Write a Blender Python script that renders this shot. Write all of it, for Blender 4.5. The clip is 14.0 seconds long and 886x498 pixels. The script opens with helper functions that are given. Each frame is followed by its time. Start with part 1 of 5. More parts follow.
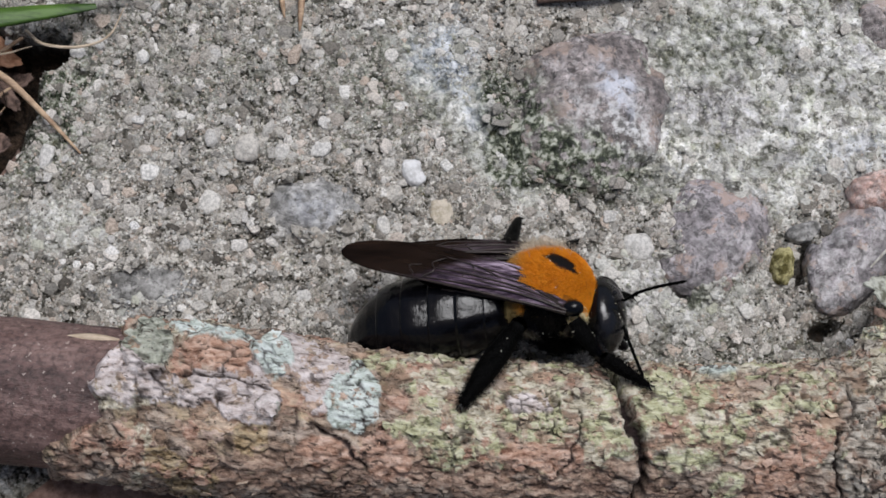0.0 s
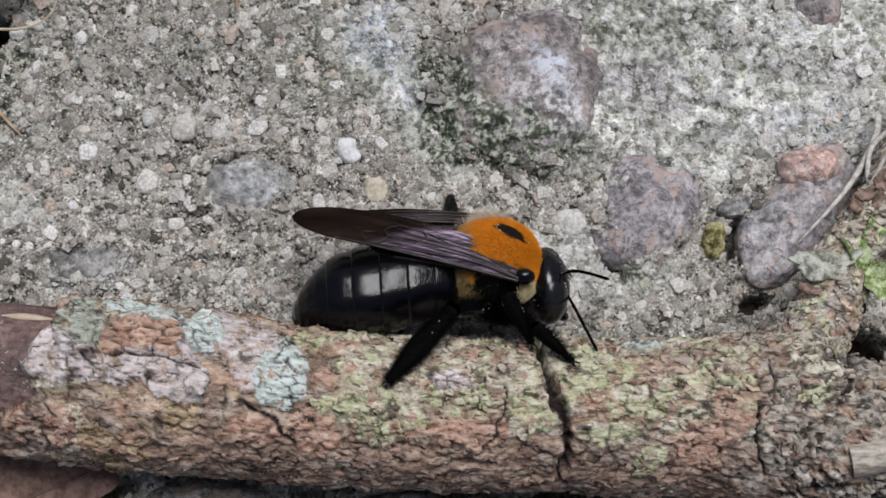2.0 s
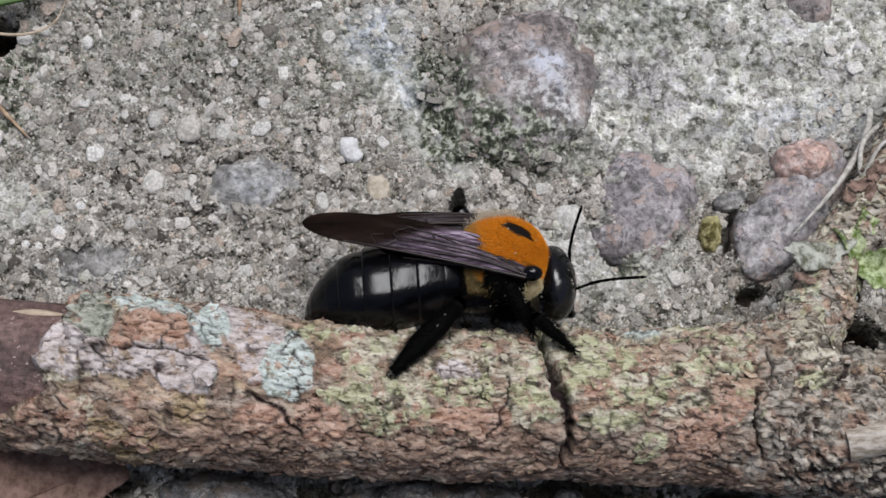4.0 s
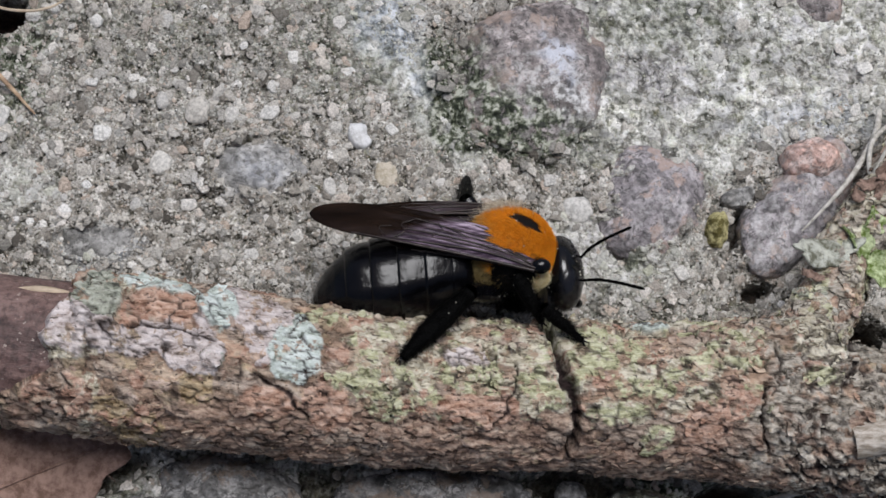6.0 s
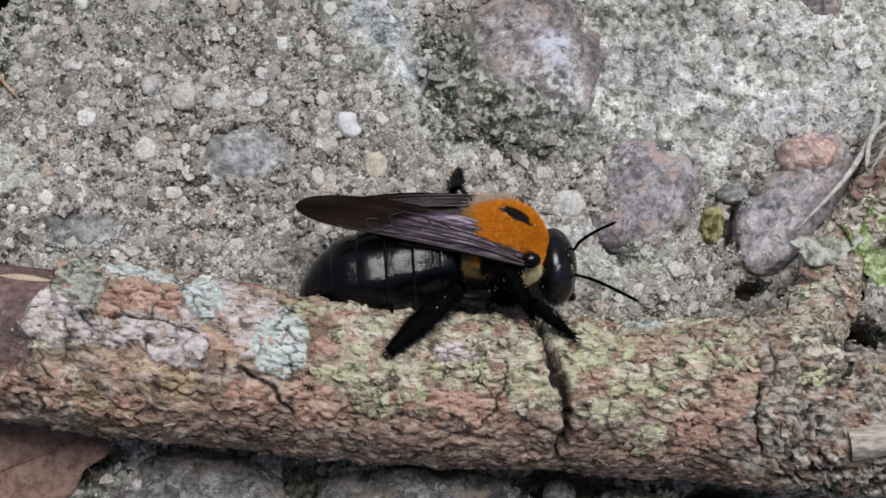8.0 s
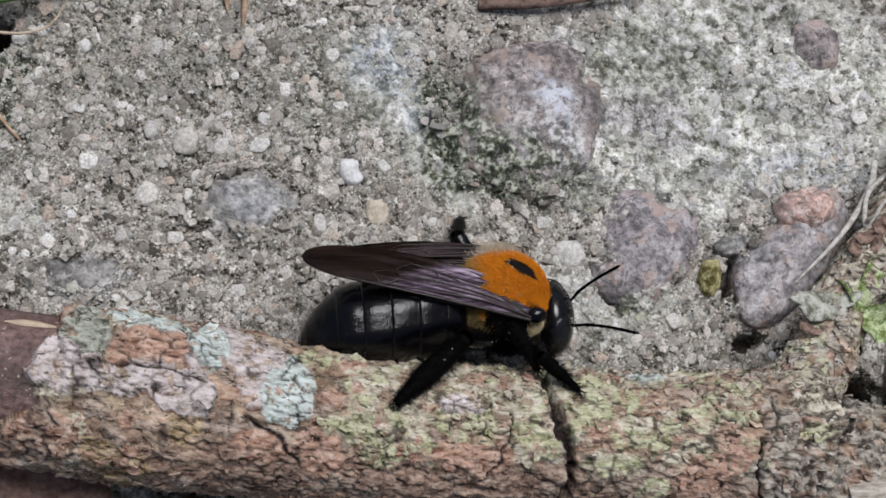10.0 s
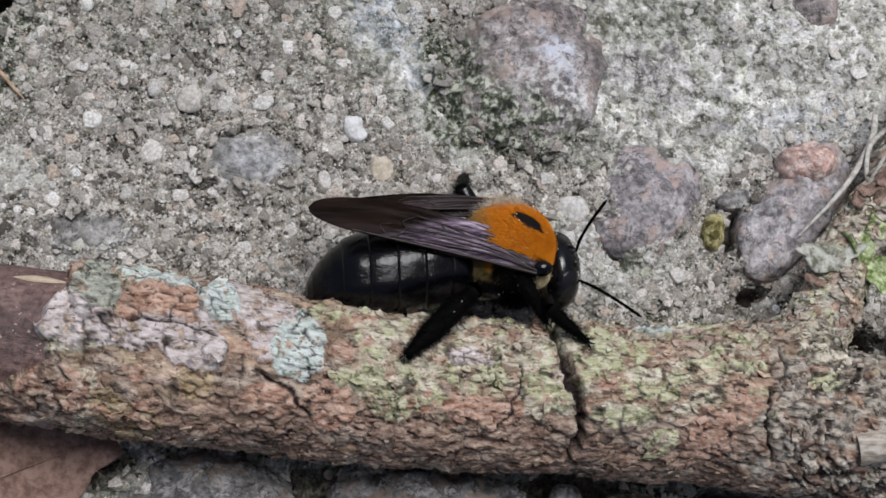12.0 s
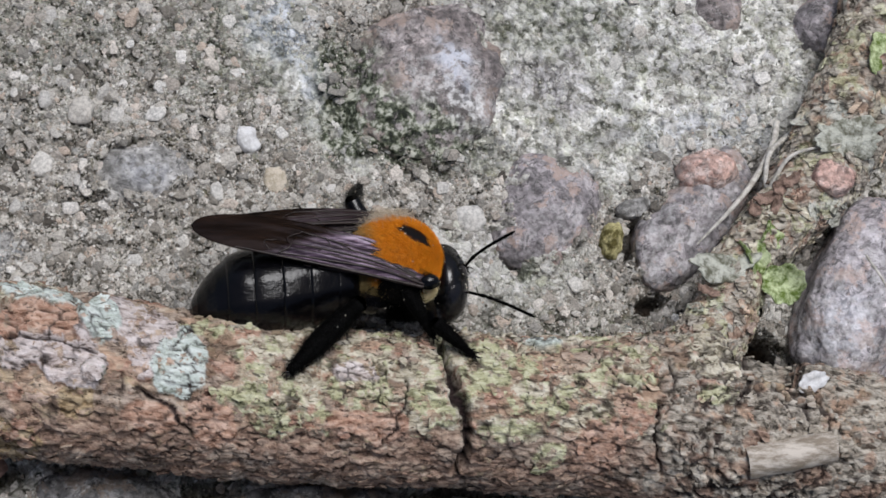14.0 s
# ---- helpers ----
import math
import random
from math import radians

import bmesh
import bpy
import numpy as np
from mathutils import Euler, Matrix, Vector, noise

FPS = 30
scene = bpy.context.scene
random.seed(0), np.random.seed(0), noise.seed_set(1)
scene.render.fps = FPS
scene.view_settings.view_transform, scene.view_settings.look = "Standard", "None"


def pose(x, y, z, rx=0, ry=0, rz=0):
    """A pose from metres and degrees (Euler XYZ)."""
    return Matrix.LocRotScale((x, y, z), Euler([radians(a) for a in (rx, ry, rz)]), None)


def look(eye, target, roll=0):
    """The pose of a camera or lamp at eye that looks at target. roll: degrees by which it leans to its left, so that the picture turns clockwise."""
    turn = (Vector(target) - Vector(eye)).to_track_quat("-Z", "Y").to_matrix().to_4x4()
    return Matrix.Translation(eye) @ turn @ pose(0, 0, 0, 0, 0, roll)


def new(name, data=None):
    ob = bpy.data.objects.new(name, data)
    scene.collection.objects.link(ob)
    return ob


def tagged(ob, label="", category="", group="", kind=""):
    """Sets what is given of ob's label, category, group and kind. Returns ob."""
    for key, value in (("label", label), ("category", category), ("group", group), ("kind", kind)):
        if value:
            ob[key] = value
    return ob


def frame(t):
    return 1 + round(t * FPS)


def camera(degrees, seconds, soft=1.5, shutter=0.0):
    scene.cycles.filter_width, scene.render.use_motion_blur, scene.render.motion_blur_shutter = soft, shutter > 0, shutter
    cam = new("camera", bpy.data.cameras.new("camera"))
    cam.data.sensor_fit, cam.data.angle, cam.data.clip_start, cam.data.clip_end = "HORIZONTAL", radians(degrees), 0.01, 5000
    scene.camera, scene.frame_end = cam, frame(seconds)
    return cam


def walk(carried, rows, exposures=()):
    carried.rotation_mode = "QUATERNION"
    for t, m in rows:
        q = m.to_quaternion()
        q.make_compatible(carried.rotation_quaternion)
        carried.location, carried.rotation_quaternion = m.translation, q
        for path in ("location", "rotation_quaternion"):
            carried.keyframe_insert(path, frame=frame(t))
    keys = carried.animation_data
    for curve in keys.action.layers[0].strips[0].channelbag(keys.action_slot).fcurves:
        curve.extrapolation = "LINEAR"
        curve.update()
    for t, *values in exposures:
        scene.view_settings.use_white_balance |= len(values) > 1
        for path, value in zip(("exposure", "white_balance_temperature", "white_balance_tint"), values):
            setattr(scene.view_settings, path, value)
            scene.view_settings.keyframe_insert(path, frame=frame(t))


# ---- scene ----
cam = camera(24.0, 14.0, soft=1.6)
MM = 0.001
# seconds, place in millimetres, turn in degrees: a telephone held by hand about 17 cm over the slab
PATH = [
    (0, -21.39, -45.67, 168.36, 15.21, -5.57, 0.12),
    (0.5, -23.03, -41.58, 164.64, 14.43, -4.80, 0.29),
    (1, -16.49, -44.86, 167.06, 13.81, -4.65, -0.15),
    (1.5, -15.86, -42.92, 171.96, 13.79, -4.83, -0.09),
    (2, -14.09, -44.27, 172.12, 13.89, -4.84, -0.06),
    (2.5, -16.28, -46.18, 167.65, 14.36, -4.86, -0.06),
    (3, -21.33, -43.38, 169.83, 14.30, -5.26, -0.32),
    (3.5, -17.27, -47.55, 171.70, 14.29, -5.02, -0.07),
    (4, -14.91, -48.37, 174.42, 14.92, -4.82, -0.73),
    (4.2, -16.15, -50.56, 173.24, 15.09, -4.93, -0.38),
    (6.3, -19.37, -49.87, 172.42, 15.15, -6.38, 0.45),
    (6.5, -19.61, -49.33, 171.36, 15.08, -6.35, 0.52),
    (7, -18.63, -49.07, 169.26, 14.79, -6.40, 0.60),
    (7.5, -19.82, -46.31, 170.13, 14.82, -6.68, 0.88),
    (8, -19.05, -48.78, 169.43, 14.72, -6.92, 1.03),
    (8.2, -19.84, -46.13, 169.69, 14.90, -7.44, 0.98),
    (10.3, -25.68, -46.21, 169.63, 15.07, -9.19, 1.39),
    (10.5, -24.94, -45.63, 170.11, 15.06, -9.21, 0.98),
    (11, -22.44, -48.58, 169.52, 15.04, -9.44, 0.44),
    (11.5, -25.91, -48.75, 168.64, 14.93, -9.69, 0.60),
    (12, -28.77, -49.37, 168.46, 15.01, -9.92, 0.63),
    (12.5, -26.61, -49.58, 167.60, 14.82, -9.69, 0.06),
    (13, -20.79, -49.87, 166.22, 14.05, -9.70, 0.91),
    (13.5, -19.28, -48.78, 166.99, 14.27, -9.55, 0.60),
    (14, -19.26, -45.75, 169.70, 14.27, -9.63, 0.39),
]
walk(cam, [(t, pose(x * MM, y * MM, z * MM, rx, ry, rz)) for t, x, y, z, rx, ry, rz in PATH], [(0, 0.86), (14, 0.86)])

# ---- daylight: soft cloudy light, brightest from behind the slab ----
world = bpy.data.worlds.new("sky")
scene.world = world
world.use_nodes = True
wn = world.node_tree.nodes
sky = wn.new("ShaderNodeTexSky")
sky.sky_type = "NISHITA"
sky.sun_disc = False
sky.sun_elevation, sky.sun_rotation = radians(75.8), radians(18)
sky.air_density, sky.dust_density = 0.8, 4.0
wn["Background"].inputs["Strength"].default_value = 0.037
world.node_tree.links.new(sky.outputs[0], wn["Background"].inputs["Color"])
sun = new("sun", bpy.data.lights.new("sun", "SUN"))
sun.data.energy, sun.data.angle, sun.data.color = 1.53, radians(30), (0.955, 0.966, 1.0)
sun.matrix_world = look((0.08, 0.24, 1.0), (0, 0, 0))


# ---- arithmetic noise, for shapes ----
def hashed(i, j, k, seed):
    h = (i.astype(np.int64) * 374761393 + j.astype(np.int64) * 668265263 + k.astype(np.int64) * 2147483647 + seed * 1274126177) & 0xFFFFFFFF
    h = ((h ^ (h >> 13)) * 1274126177) & 0xFFFFFFFF
    h = ((h ^ (h >> 16)) * 2246822519) & 0xFFFFFFFF
    return ((h ^ (h >> 15)) & 0xFFFFFF) / float(0x1000000)


def vnoise(x, y, z, size, seed=0):
    """Smooth noise, 0 to 1, of grain size in mm."""
    x, y, z = np.asarray(x) / size, np.asarray(y) / size, np.asarray(z) / size
    i, j, k = np.floor(x), np.floor(y), np.floor(z)
    u, v, w = x - i, y - j, z - k
    u, v, w = (a * a * (3 - 2 * a) for a in (u, v, w))
    out = 0
    for di in (0, 1):
        for dj in (0, 1):
            for dk in (0, 1):
                f = (u if di else 1 - u) * (v if dj else 1 - v) * (w if dk else 1 - w)
                out = out + f * hashed(i + di, j + dj, k + dk, seed)
    return out


def fbm(x, y, z, size, seed=0, octaves=4):
    out, a, total = 0, 1.0, 0.0
    for o in range(octaves):
        out = out + a * vnoise(x, y, z, size / 2**o, seed + o)
        total += a
        a *= 0.5
    return out / total


def cells(x, y, size, seed=0):
    """Nearest and second distance to scattered points, in cells, and a random number of the nearest."""
    x, y = np.asarray(x) / size, np.asarray(y) / size
    i, j = np.floor(x), np.floor(y)
    best, second, rnd = np.full(x.shape, 9.0), np.full(x.shape, 9.0), np.zeros(x.shape)
    zero = np.zeros_like(i)
    for di in (-1, 0, 1):
        for dj in (-1, 0, 1):
            px = i + di + hashed(i + di, j + dj, zero, seed)
            py = j + dj + hashed(i + di, j + dj, zero, seed + 7)
            d = np.hypot(px - x, py - y)
            near = d < best
            second = np.where(near, best, np.minimum(second, d))
            rnd = np.where(near, hashed(i + di, j + dj, zero, seed + 13), rnd)
            best = np.where(near, d, best)
    return best, second, rnd


def step(a, b, x):
    t = np.clip((np.asarray(x) - a) / (b - a), 0, 1)
    return t * t * (3 - 2 * t)


# ---- meshes ----
def mesh_from(name, verts, faces, material, smooth=True, masks=None):
    """A mesh from places in millimetres."""
    me = bpy.data.meshes.new(name)
    verts = np.asarray(verts, float) * MM
    faces = np.asarray(faces, np.int32)
    me.vertices.add(len(verts))
    me.vertices.foreach_set("co", verts.ravel())
    n = faces.shape[1]
    me.loops.add(faces.size)
    me.loops.foreach_set("vertex_index", faces.ravel())
    me.polygons.add(len(faces))
    me.polygons.foreach_set("loop_start", np.arange(len(faces), dtype=np.int32) * n)
    me.polygons.foreach_set("loop_total", np.full(len(faces), n, np.int32))
    me.update(calc_edges=True)
    me.validate()
    me.polygons.foreach_set("use_smooth", np.full(len(me.polygons), smooth))
    for key, values in (masks or {}).items():
        me.attributes.new(key, "FLOAT", "POINT").data.foreach_set("value", np.asarray(values, np.float32).ravel())
    me.materials.append(material)
    return me


def thing(name, label, category, at=(0, 0, 0), group="", kind="", turn=(0, 0, 0)):
    ob = new(name)
    ob.empty_display_size = 0.002
    ob.matrix_world = pose(at[0] * MM, at[1] * MM, at[2] * MM, *turn)
    return tagged(ob, label, category, group, kind)


def part(name, me, parent, label=""):
    ob = new(name, me)
    ob.parent = parent
    return tagged(ob, label)


def grid_faces(nu, nv, closed=False):
    u, v = np.meshgrid(np.arange(nu - 1), np.arange(nv if closed else nv - 1), indexing="ij")
    w = (v + 1) % nv
    return np.stack([u * nv + v, (u + 1) * nv + v, (u + 1) * nv + w, u * nv + w], -1).reshape(-1, 4)


def joined(pieces):
    verts, faces, n = [], [], 0
    for v, f in pieces:
        verts.append(np.asarray(v, float))
        faces.append(np.asarray(f) + n)
        n += len(v)
    return np.concatenate(verts), np.concatenate(faces)


def tube(points, radii, sides=8, flat=1.0, caps=True):
    """A round stem through points, with a radius at each; flat squeezes it."""
    p = np.asarray(points, float)
    r = np.broadcast_to(np.asarray(radii, float), len(p))
    d = np.gradient(p, axis=0)
    d /= np.linalg.norm(d, axis=1)[:, None]
    side = np.cross(d, (0, 0, 1.0))
    weak = np.linalg.norm(side, axis=1) < 0.05
    side[weak] = np.cross(d[weak], (0, 1.0, 0))
    side /= np.linalg.norm(side, axis=1)[:, None]
    up = np.cross(side, d)
    a = np.linspace(0, 2 * np.pi, sides, endpoint=False)
    v = p[:, None] + r[:, None, None] * (np.cos(a)[None, :, None] * side[:, None] + flat * np.sin(a)[None, :, None] * up[:, None])
    v = v.reshape(-1, 3)
    f = grid_faces(len(p), sides, True)
    if caps:
        n = len(v)
        v = np.concatenate([v, p[:1], p[-1:]])
        k = np.arange(sides)
        e = (len(p) - 1) * sides
        f = np.concatenate([f, np.stack([np.full(sides, n), k, (k + 1) % sides, np.full(sides, n)], -1)[:, [0, 1, 2, 2]], np.stack([np.full(sides, n + 1), e + (k + 1) % sides, e + k, e + k], -1)])
    return v, f


def bend(points, n=24):
    """A smooth line through a few points."""
    p = np.asarray(points, float)
    t = np.linspace(0, len(p) - 1, n)
    i = np.clip(np.floor(t).astype(int), 0, len(p) - 2)
    u = (t - i)[:, None]
    q = np.concatenate([[2 * p[0] - p[1]], p, [2 * p[-1] - p[-2]]])
    a, b, c, d = q[i], q[i + 1], q[i + 2], q[i + 3]
    return 0.5 * (2 * b + (c - a) * u + (2 * a - 5 * b + 4 * c - d) * u**2 + (3 * b - a - 3 * c + d) * u**3)


def ball(subdivisions):
    bm = bmesh.new()
    bmesh.ops.create_icosphere(bm, subdivisions=subdivisions, radius=1)
    v = np.array([x.co[:] for x in bm.verts])
    f = np.array([[x.index for x in face.verts] for face in bm.faces])
    bm.free()
    return v, f


BALLS = {n: ball(n) for n in (1, 2, 3, 4, 5, 6)}


# ---- materials ----
class Look:
    """A node material with short names for its usual nodes; sizes in millimetres."""

    def __init__(self, name, roughness=0.8, specular=0.3):
        self.m = bpy.data.materials.new(name)
        self.m.use_nodes = True
        self.t = self.m.node_tree
        self.bsdf = self.t.nodes["Principled BSDF"]
        self.bsdf.inputs["Roughness"].default_value = roughness
        self.bsdf.inputs["Specular IOR Level"].default_value = specular
        self.at = self.t.nodes.new("ShaderNodeTexCoord").outputs["Object"]

    def link(self, a, b):
        self.t.links.new(a, b)

    def put(self, socket, value):
        if hasattr(value, "is_output"):
            self.link(value, socket)
        else:
            socket.default_value = value

    def noise(self, size, detail=5, rough=0.6, stretch=(1, 1, 1), warp=0.0, gain=1.9):
        n = self.t.nodes.new("ShaderNodeTexNoise")
        n.inputs["Scale"].default_value = 1.0
        n.inputs["Detail"].default_value = detail
        n.inputs["Roughness"].default_value = rough
        n.inputs["Distortion"].default_value = warp
        m = self.t.nodes.new("ShaderNodeMapping")
        m.inputs["Scale"].default_value = [1000.0 / size / s for s in stretch]
        self.link(self.at, m.inputs["Vector"])
        self.link(m.outputs[0], n.inputs["Vector"])
        spread = self.t.nodes.new("ShaderNodeMapRange")
        spread.inputs["From Min"].default_value, spread.inputs["From Max"].default_value = 0.5 - 0.5 / gain, 0.5 + 0.5 / gain
        self.link(n.outputs["Fac"], spread.inputs["Value"])
        return spread.outputs["Result"]

    def voronoi(self, size, feature="F1", output="Distance"):
        n = self.t.nodes.new("ShaderNodeTexVoronoi")
        n.feature = feature
        n.inputs["Scale"].default_value = 1000.0 / size
        self.link(self.at, n.inputs["Vector"])
        return n.outputs[output]

    def mask(self, name):
        n = self.t.nodes.new("ShaderNodeAttribute")
        n.attribute_name = name
        return n.outputs["Fac"]

    def chance(self):
        return self.t.nodes.new("ShaderNodeObjectInfo").outputs["Random"]

    def island(self):
        return self.t.nodes.new("ShaderNodeNewGeometry").outputs["Random Per Island"]

    def math(self, op, a, b=0.0, clamp=False):
        n = self.t.nodes.new("ShaderNodeMath")
        n.operation, n.use_clamp = op, clamp
        self.put(n.inputs[0], a)
        self.put(n.inputs[1], b)
        return n.outputs[0]

    def ramp(self, fac, *stops):
        n = self.t.nodes.new("ShaderNodeValToRGB")
        e = n.color_ramp.elements
        while len(e) < len(stops):
            e.new(0.5)
        for el, (at, c) in zip(e, stops):
            el.position = at
            el.color = (*c, 1) if isinstance(c, tuple) else (c, c, c, 1)
        self.put(n.inputs[0], fac)
        return n.outputs["Color"]

    def mix(self, fac, a, b, how="MIX"):
        n = self.t.nodes.new("ShaderNodeMix")
        n.data_type, n.blend_type = "RGBA", how
        self.put(n.inputs["Factor"], fac)
        self.put(n.inputs[6], (*a, 1) if isinstance(a, tuple) else a)
        self.put(n.inputs[7], (*b, 1) if isinstance(b, tuple) else b)
        return n.outputs[2]

    def bump(self, height, depth, strength=1.0):
        n = self.t.nodes.new("ShaderNodeBump")
        n.inputs["Distance"].default_value = depth * MM
        n.inputs["Strength"].default_value = strength
        self.put(n.inputs["Height"], height)
        self.link(n.outputs[0], self.bsdf.inputs["Normal"])

    def done(self, colour, roughness=None):
        self.put(self.bsdf.inputs["Base Color"], (*colour, 1) if isinstance(colour, tuple) else colour)
        if roughness is not None:
            self.put(self.bsdf.inputs["Roughness"], roughness)
        return self.m


def concrete_look():
    k = Look("weathered_concrete", 0.92, 0.2)
    grain = k.mask("grain")
    tone = k.noise(0.62, 4, 0.62, gain=2.7)
    c = k.ramp(tone, (0.22, (0.032, 0.03, 0.023)), (0.36, (0.20, 0.19, 0.16)), (0.52, (0.49, 0.47, 0.42)), (0.76, (0.76, 0.735, 0.685)))
    g = k.ramp(grain, (0.0, (0.16, 0.14, 0.115)), (0.25, (0.36, 0.33, 0.285)), (0.5, (0.47, 0.44, 0.39)), (0.75, (0.27, 0.27, 0.255)), (1.0, (0.62, 0.60, 0.555)))
    g = k.mix(1.0, g, k.ramp(k.noise(0.3, 5, 0.8), (0.3, 0.6), (0.65, 1.15)), "MULTIPLY")
    c = k.mix(k.mask("isgrain"), c, g)
    # shade between the grains, painted as near-black in the pits
    c = k.mix(k.math("MULTIPLY", k.mask("shaded_pit"), 0.88), c, (0.055, 0.05, 0.04))
    fine = k.noise(1.05, 4, 0.6, warp=0.5, gain=2.5)
    pale = k.ramp(fine, (0.16, (0.20, 0.20, 0.165)), (0.36, (0.52, 0.52, 0.465)), (0.52, (0.76, 0.755, 0.71)), (0.8, (0.90, 0.895, 0.87)))
    pale = k.mix(k.ramp(k.noise(2.27, 3, 0.58), (0.52, 0.0), (0.64, 0.75)), pale, k.ramp(fine, (0.2, (0.13, 0.14, 0.09)), (0.5, (0.46, 0.47, 0.38)), (0.75, (0.70, 0.71, 0.62))))
    pale = k.mix(k.ramp(k.noise(2.2, 6, 0.7), (0.58, 0.0), (0.68, 0.6)), pale, k.ramp(fine, (0.2, (0.14, 0.13, 0.12)), (0.5, (0.36, 0.35, 0.34)), (0.75, (0.60, 0.59, 0.59))))
    pale = k.mix(1.0, pale, k.ramp(k.noise(4.5, 4, 0.6, warp=0.8), (0.3, 0.55), (0.5, 0.95), (0.7, 1.2)), "MULTIPLY")
    pale = k.mix(k.ramp(k.noise(9.0, 4, 0.6), (0.52, 0.0), (0.66, 0.6)), pale, k.ramp(fine, (0.2, (0.20, 0.185, 0.19)), (0.5, (0.43, 0.41, 0.42)), (0.75, (0.62, 0.60, 0.62))))
    c = k.mix(k.math("MULTIPLY", k.mask("pale"), k.ramp(k.noise(1.3, 3, 0.58), (0.30, 0.25), (0.42, 1.0))), c, pale)
    c = k.mix(k.math("MULTIPLY", k.mask("blue"), k.ramp(k.noise(1.46, 3, 0.58), (0.36, 0.2), (0.48, 0.95))), c, k.ramp(fine, (0.2, (0.20, 0.22, 0.25)), (0.42, (0.55, 0.59, 0.64)), (0.7, (0.82, 0.85, 0.90))))
    algae_and_shade = k.ramp(k.noise(0.7, 4, 0.62, gain=2.5), (0.24, (0.014, 0.018, 0.011)), (0.44, (0.075, 0.088, 0.056)), (0.58, (0.20, 0.215, 0.16)), (0.74, (0.50, 0.51, 0.44)))
    c = k.mix(k.math("MULTIPLY", k.mask("algae_and_shade"), k.ramp(k.noise(1.46, 3, 0.58), (0.34, 0.3), (0.46, 1.0))), c, algae_and_shade)
    moss = k.ramp(k.noise(1.6, 5, 0.75), (0.66, 0.0), (0.85, 0.45))
    c = k.mix(moss, c, (0.25, 0.24, 0.12))
    # hollows: dark soil, blackened further to put their deep shade into the colour
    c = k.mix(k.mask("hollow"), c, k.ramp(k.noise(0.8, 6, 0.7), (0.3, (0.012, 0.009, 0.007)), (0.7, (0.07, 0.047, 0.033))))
    far = k.ramp(k.noise(300, 4, 0.6), (0.4, (0.09, 0.07, 0.045)), (0.6, (0.07, 0.10, 0.035)))
    c = k.mix(k.mask("far"), c, far)
    k.bump(k.noise(0.39, 3, 0.58), 0.3, 1.0)
    return k.done(c)


def grit_look():
    k = Look("sharp_grit", 0.85, 0.25)
    c = k.ramp(k.island(), (0.0, (0.07, 0.062, 0.052)), (0.14, (0.28, 0.258, 0.225)), (0.35, (0.56, 0.53, 0.48)), (0.5, (0.20, 0.19, 0.17)), (0.65, (0.66, 0.635, 0.59)), (0.78, (0.36, 0.335, 0.30)), (0.9, (0.48, 0.395, 0.325)), (1.0, (0.78, 0.765, 0.73)))
    c = k.mix(1.0, c, k.ramp(k.noise(0.25, 5, 0.8), (0.3, 0.6), (0.62, 1.12)), "MULTIPLY")
    k.bump(k.noise(0.15, 4, 0.7), 0.08, 0.8)
    return k.done(c)


def granite_look(name, dark, mid, light, speck=0.5, spot=None, shine=0.55):
    k = Look(name, shine, 0.35)
    c = k.ramp(k.noise(2.6, 5, 0.62, gain=1.8), (0.25, dark), (0.5, mid), (0.75, light))
    fine = k.ramp(k.noise(0.5, 4, 0.65), (0.2, 0.5), (0.42, 0.95), (0.8, 1.35))
    c = k.mix(1.0, c, fine, "MULTIPLY")
    grain = k.math("ADD", k.math("MULTIPLY", k.voronoi(0.85, "F1", "Color"), 0.65), k.math("MULTIPLY", k.voronoi(0.4, "F1", "Color"), 0.35))
    c = k.mix(1.0, c, k.ramp(grain, (0.2, 0.6), (0.5, 0.98), (0.85, 1.42)), "MULTIPLY")
    c = k.mix(k.math("MULTIPLY", k.ramp(k.noise(0.893, 5, 0.7), (0.60, 0.0), (0.66, 1.0)), speck), c, (0.66, 0.64, 0.62))
    c = k.mix(k.ramp(k.noise(0.9, 6, 0.75, warp=1.0), (0.57, 0.0), (0.66, 0.8)), c, tuple(0.4 * v for v in dark))
    if spot:
        c = k.mix(k.math("MULTIPLY", k.ramp(k.noise(3.2, 5, 0.7), (0.56, 0.0), (0.62, 0.8)), k.ramp(k.noise(0.65, 5, 0.7), (0.3, 0.3), (0.5, 1.0))), c, spot)
    pale = k.ramp(k.noise(0.7, 5, 0.66, gain=2.5), (0.26, (0.16, 0.155, 0.15)), (0.46, (0.46, 0.45, 0.44)), (0.70, (0.72, 0.72, 0.72)))
    c = k.mix(k.math("MULTIPLY", k.mask("pale"), k.ramp(k.noise(1.1, 4, 0.62), (0.40, 0.05), (0.52, 0.9))), c, pale)
    c = k.mix(k.math("MULTIPLY", k.mask("blue"), k.ramp(k.noise(0.974, 5, 0.7), (0.42, 0.1), (0.52, 0.95))), c, (0.70, 0.74, 0.84))
    algae_and_shade = k.ramp(k.noise(0.7, 4, 0.62, gain=2.5), (0.24, (0.014, 0.018, 0.011)), (0.44, (0.075, 0.088, 0.056)), (0.58, (0.20, 0.215, 0.16)), (0.74, (0.50, 0.51, 0.44)))
    c = k.mix(k.math("MULTIPLY", k.mask("algae_and_shade"), k.ramp(k.noise(1.46, 5, 0.7), (0.36, 0.1), (0.48, 1.0))), c, algae_and_shade)
    k.bump(k.math("ADD", k.noise(0.5, 4, 0.6), k.math("MULTIPLY", grain, 0.8)), 0.14, 0.8)
    return k.done(c, k.ramp(k.noise(0.9, 4, 0.6), (0.35, 0.45), (0.65, 0.85)))


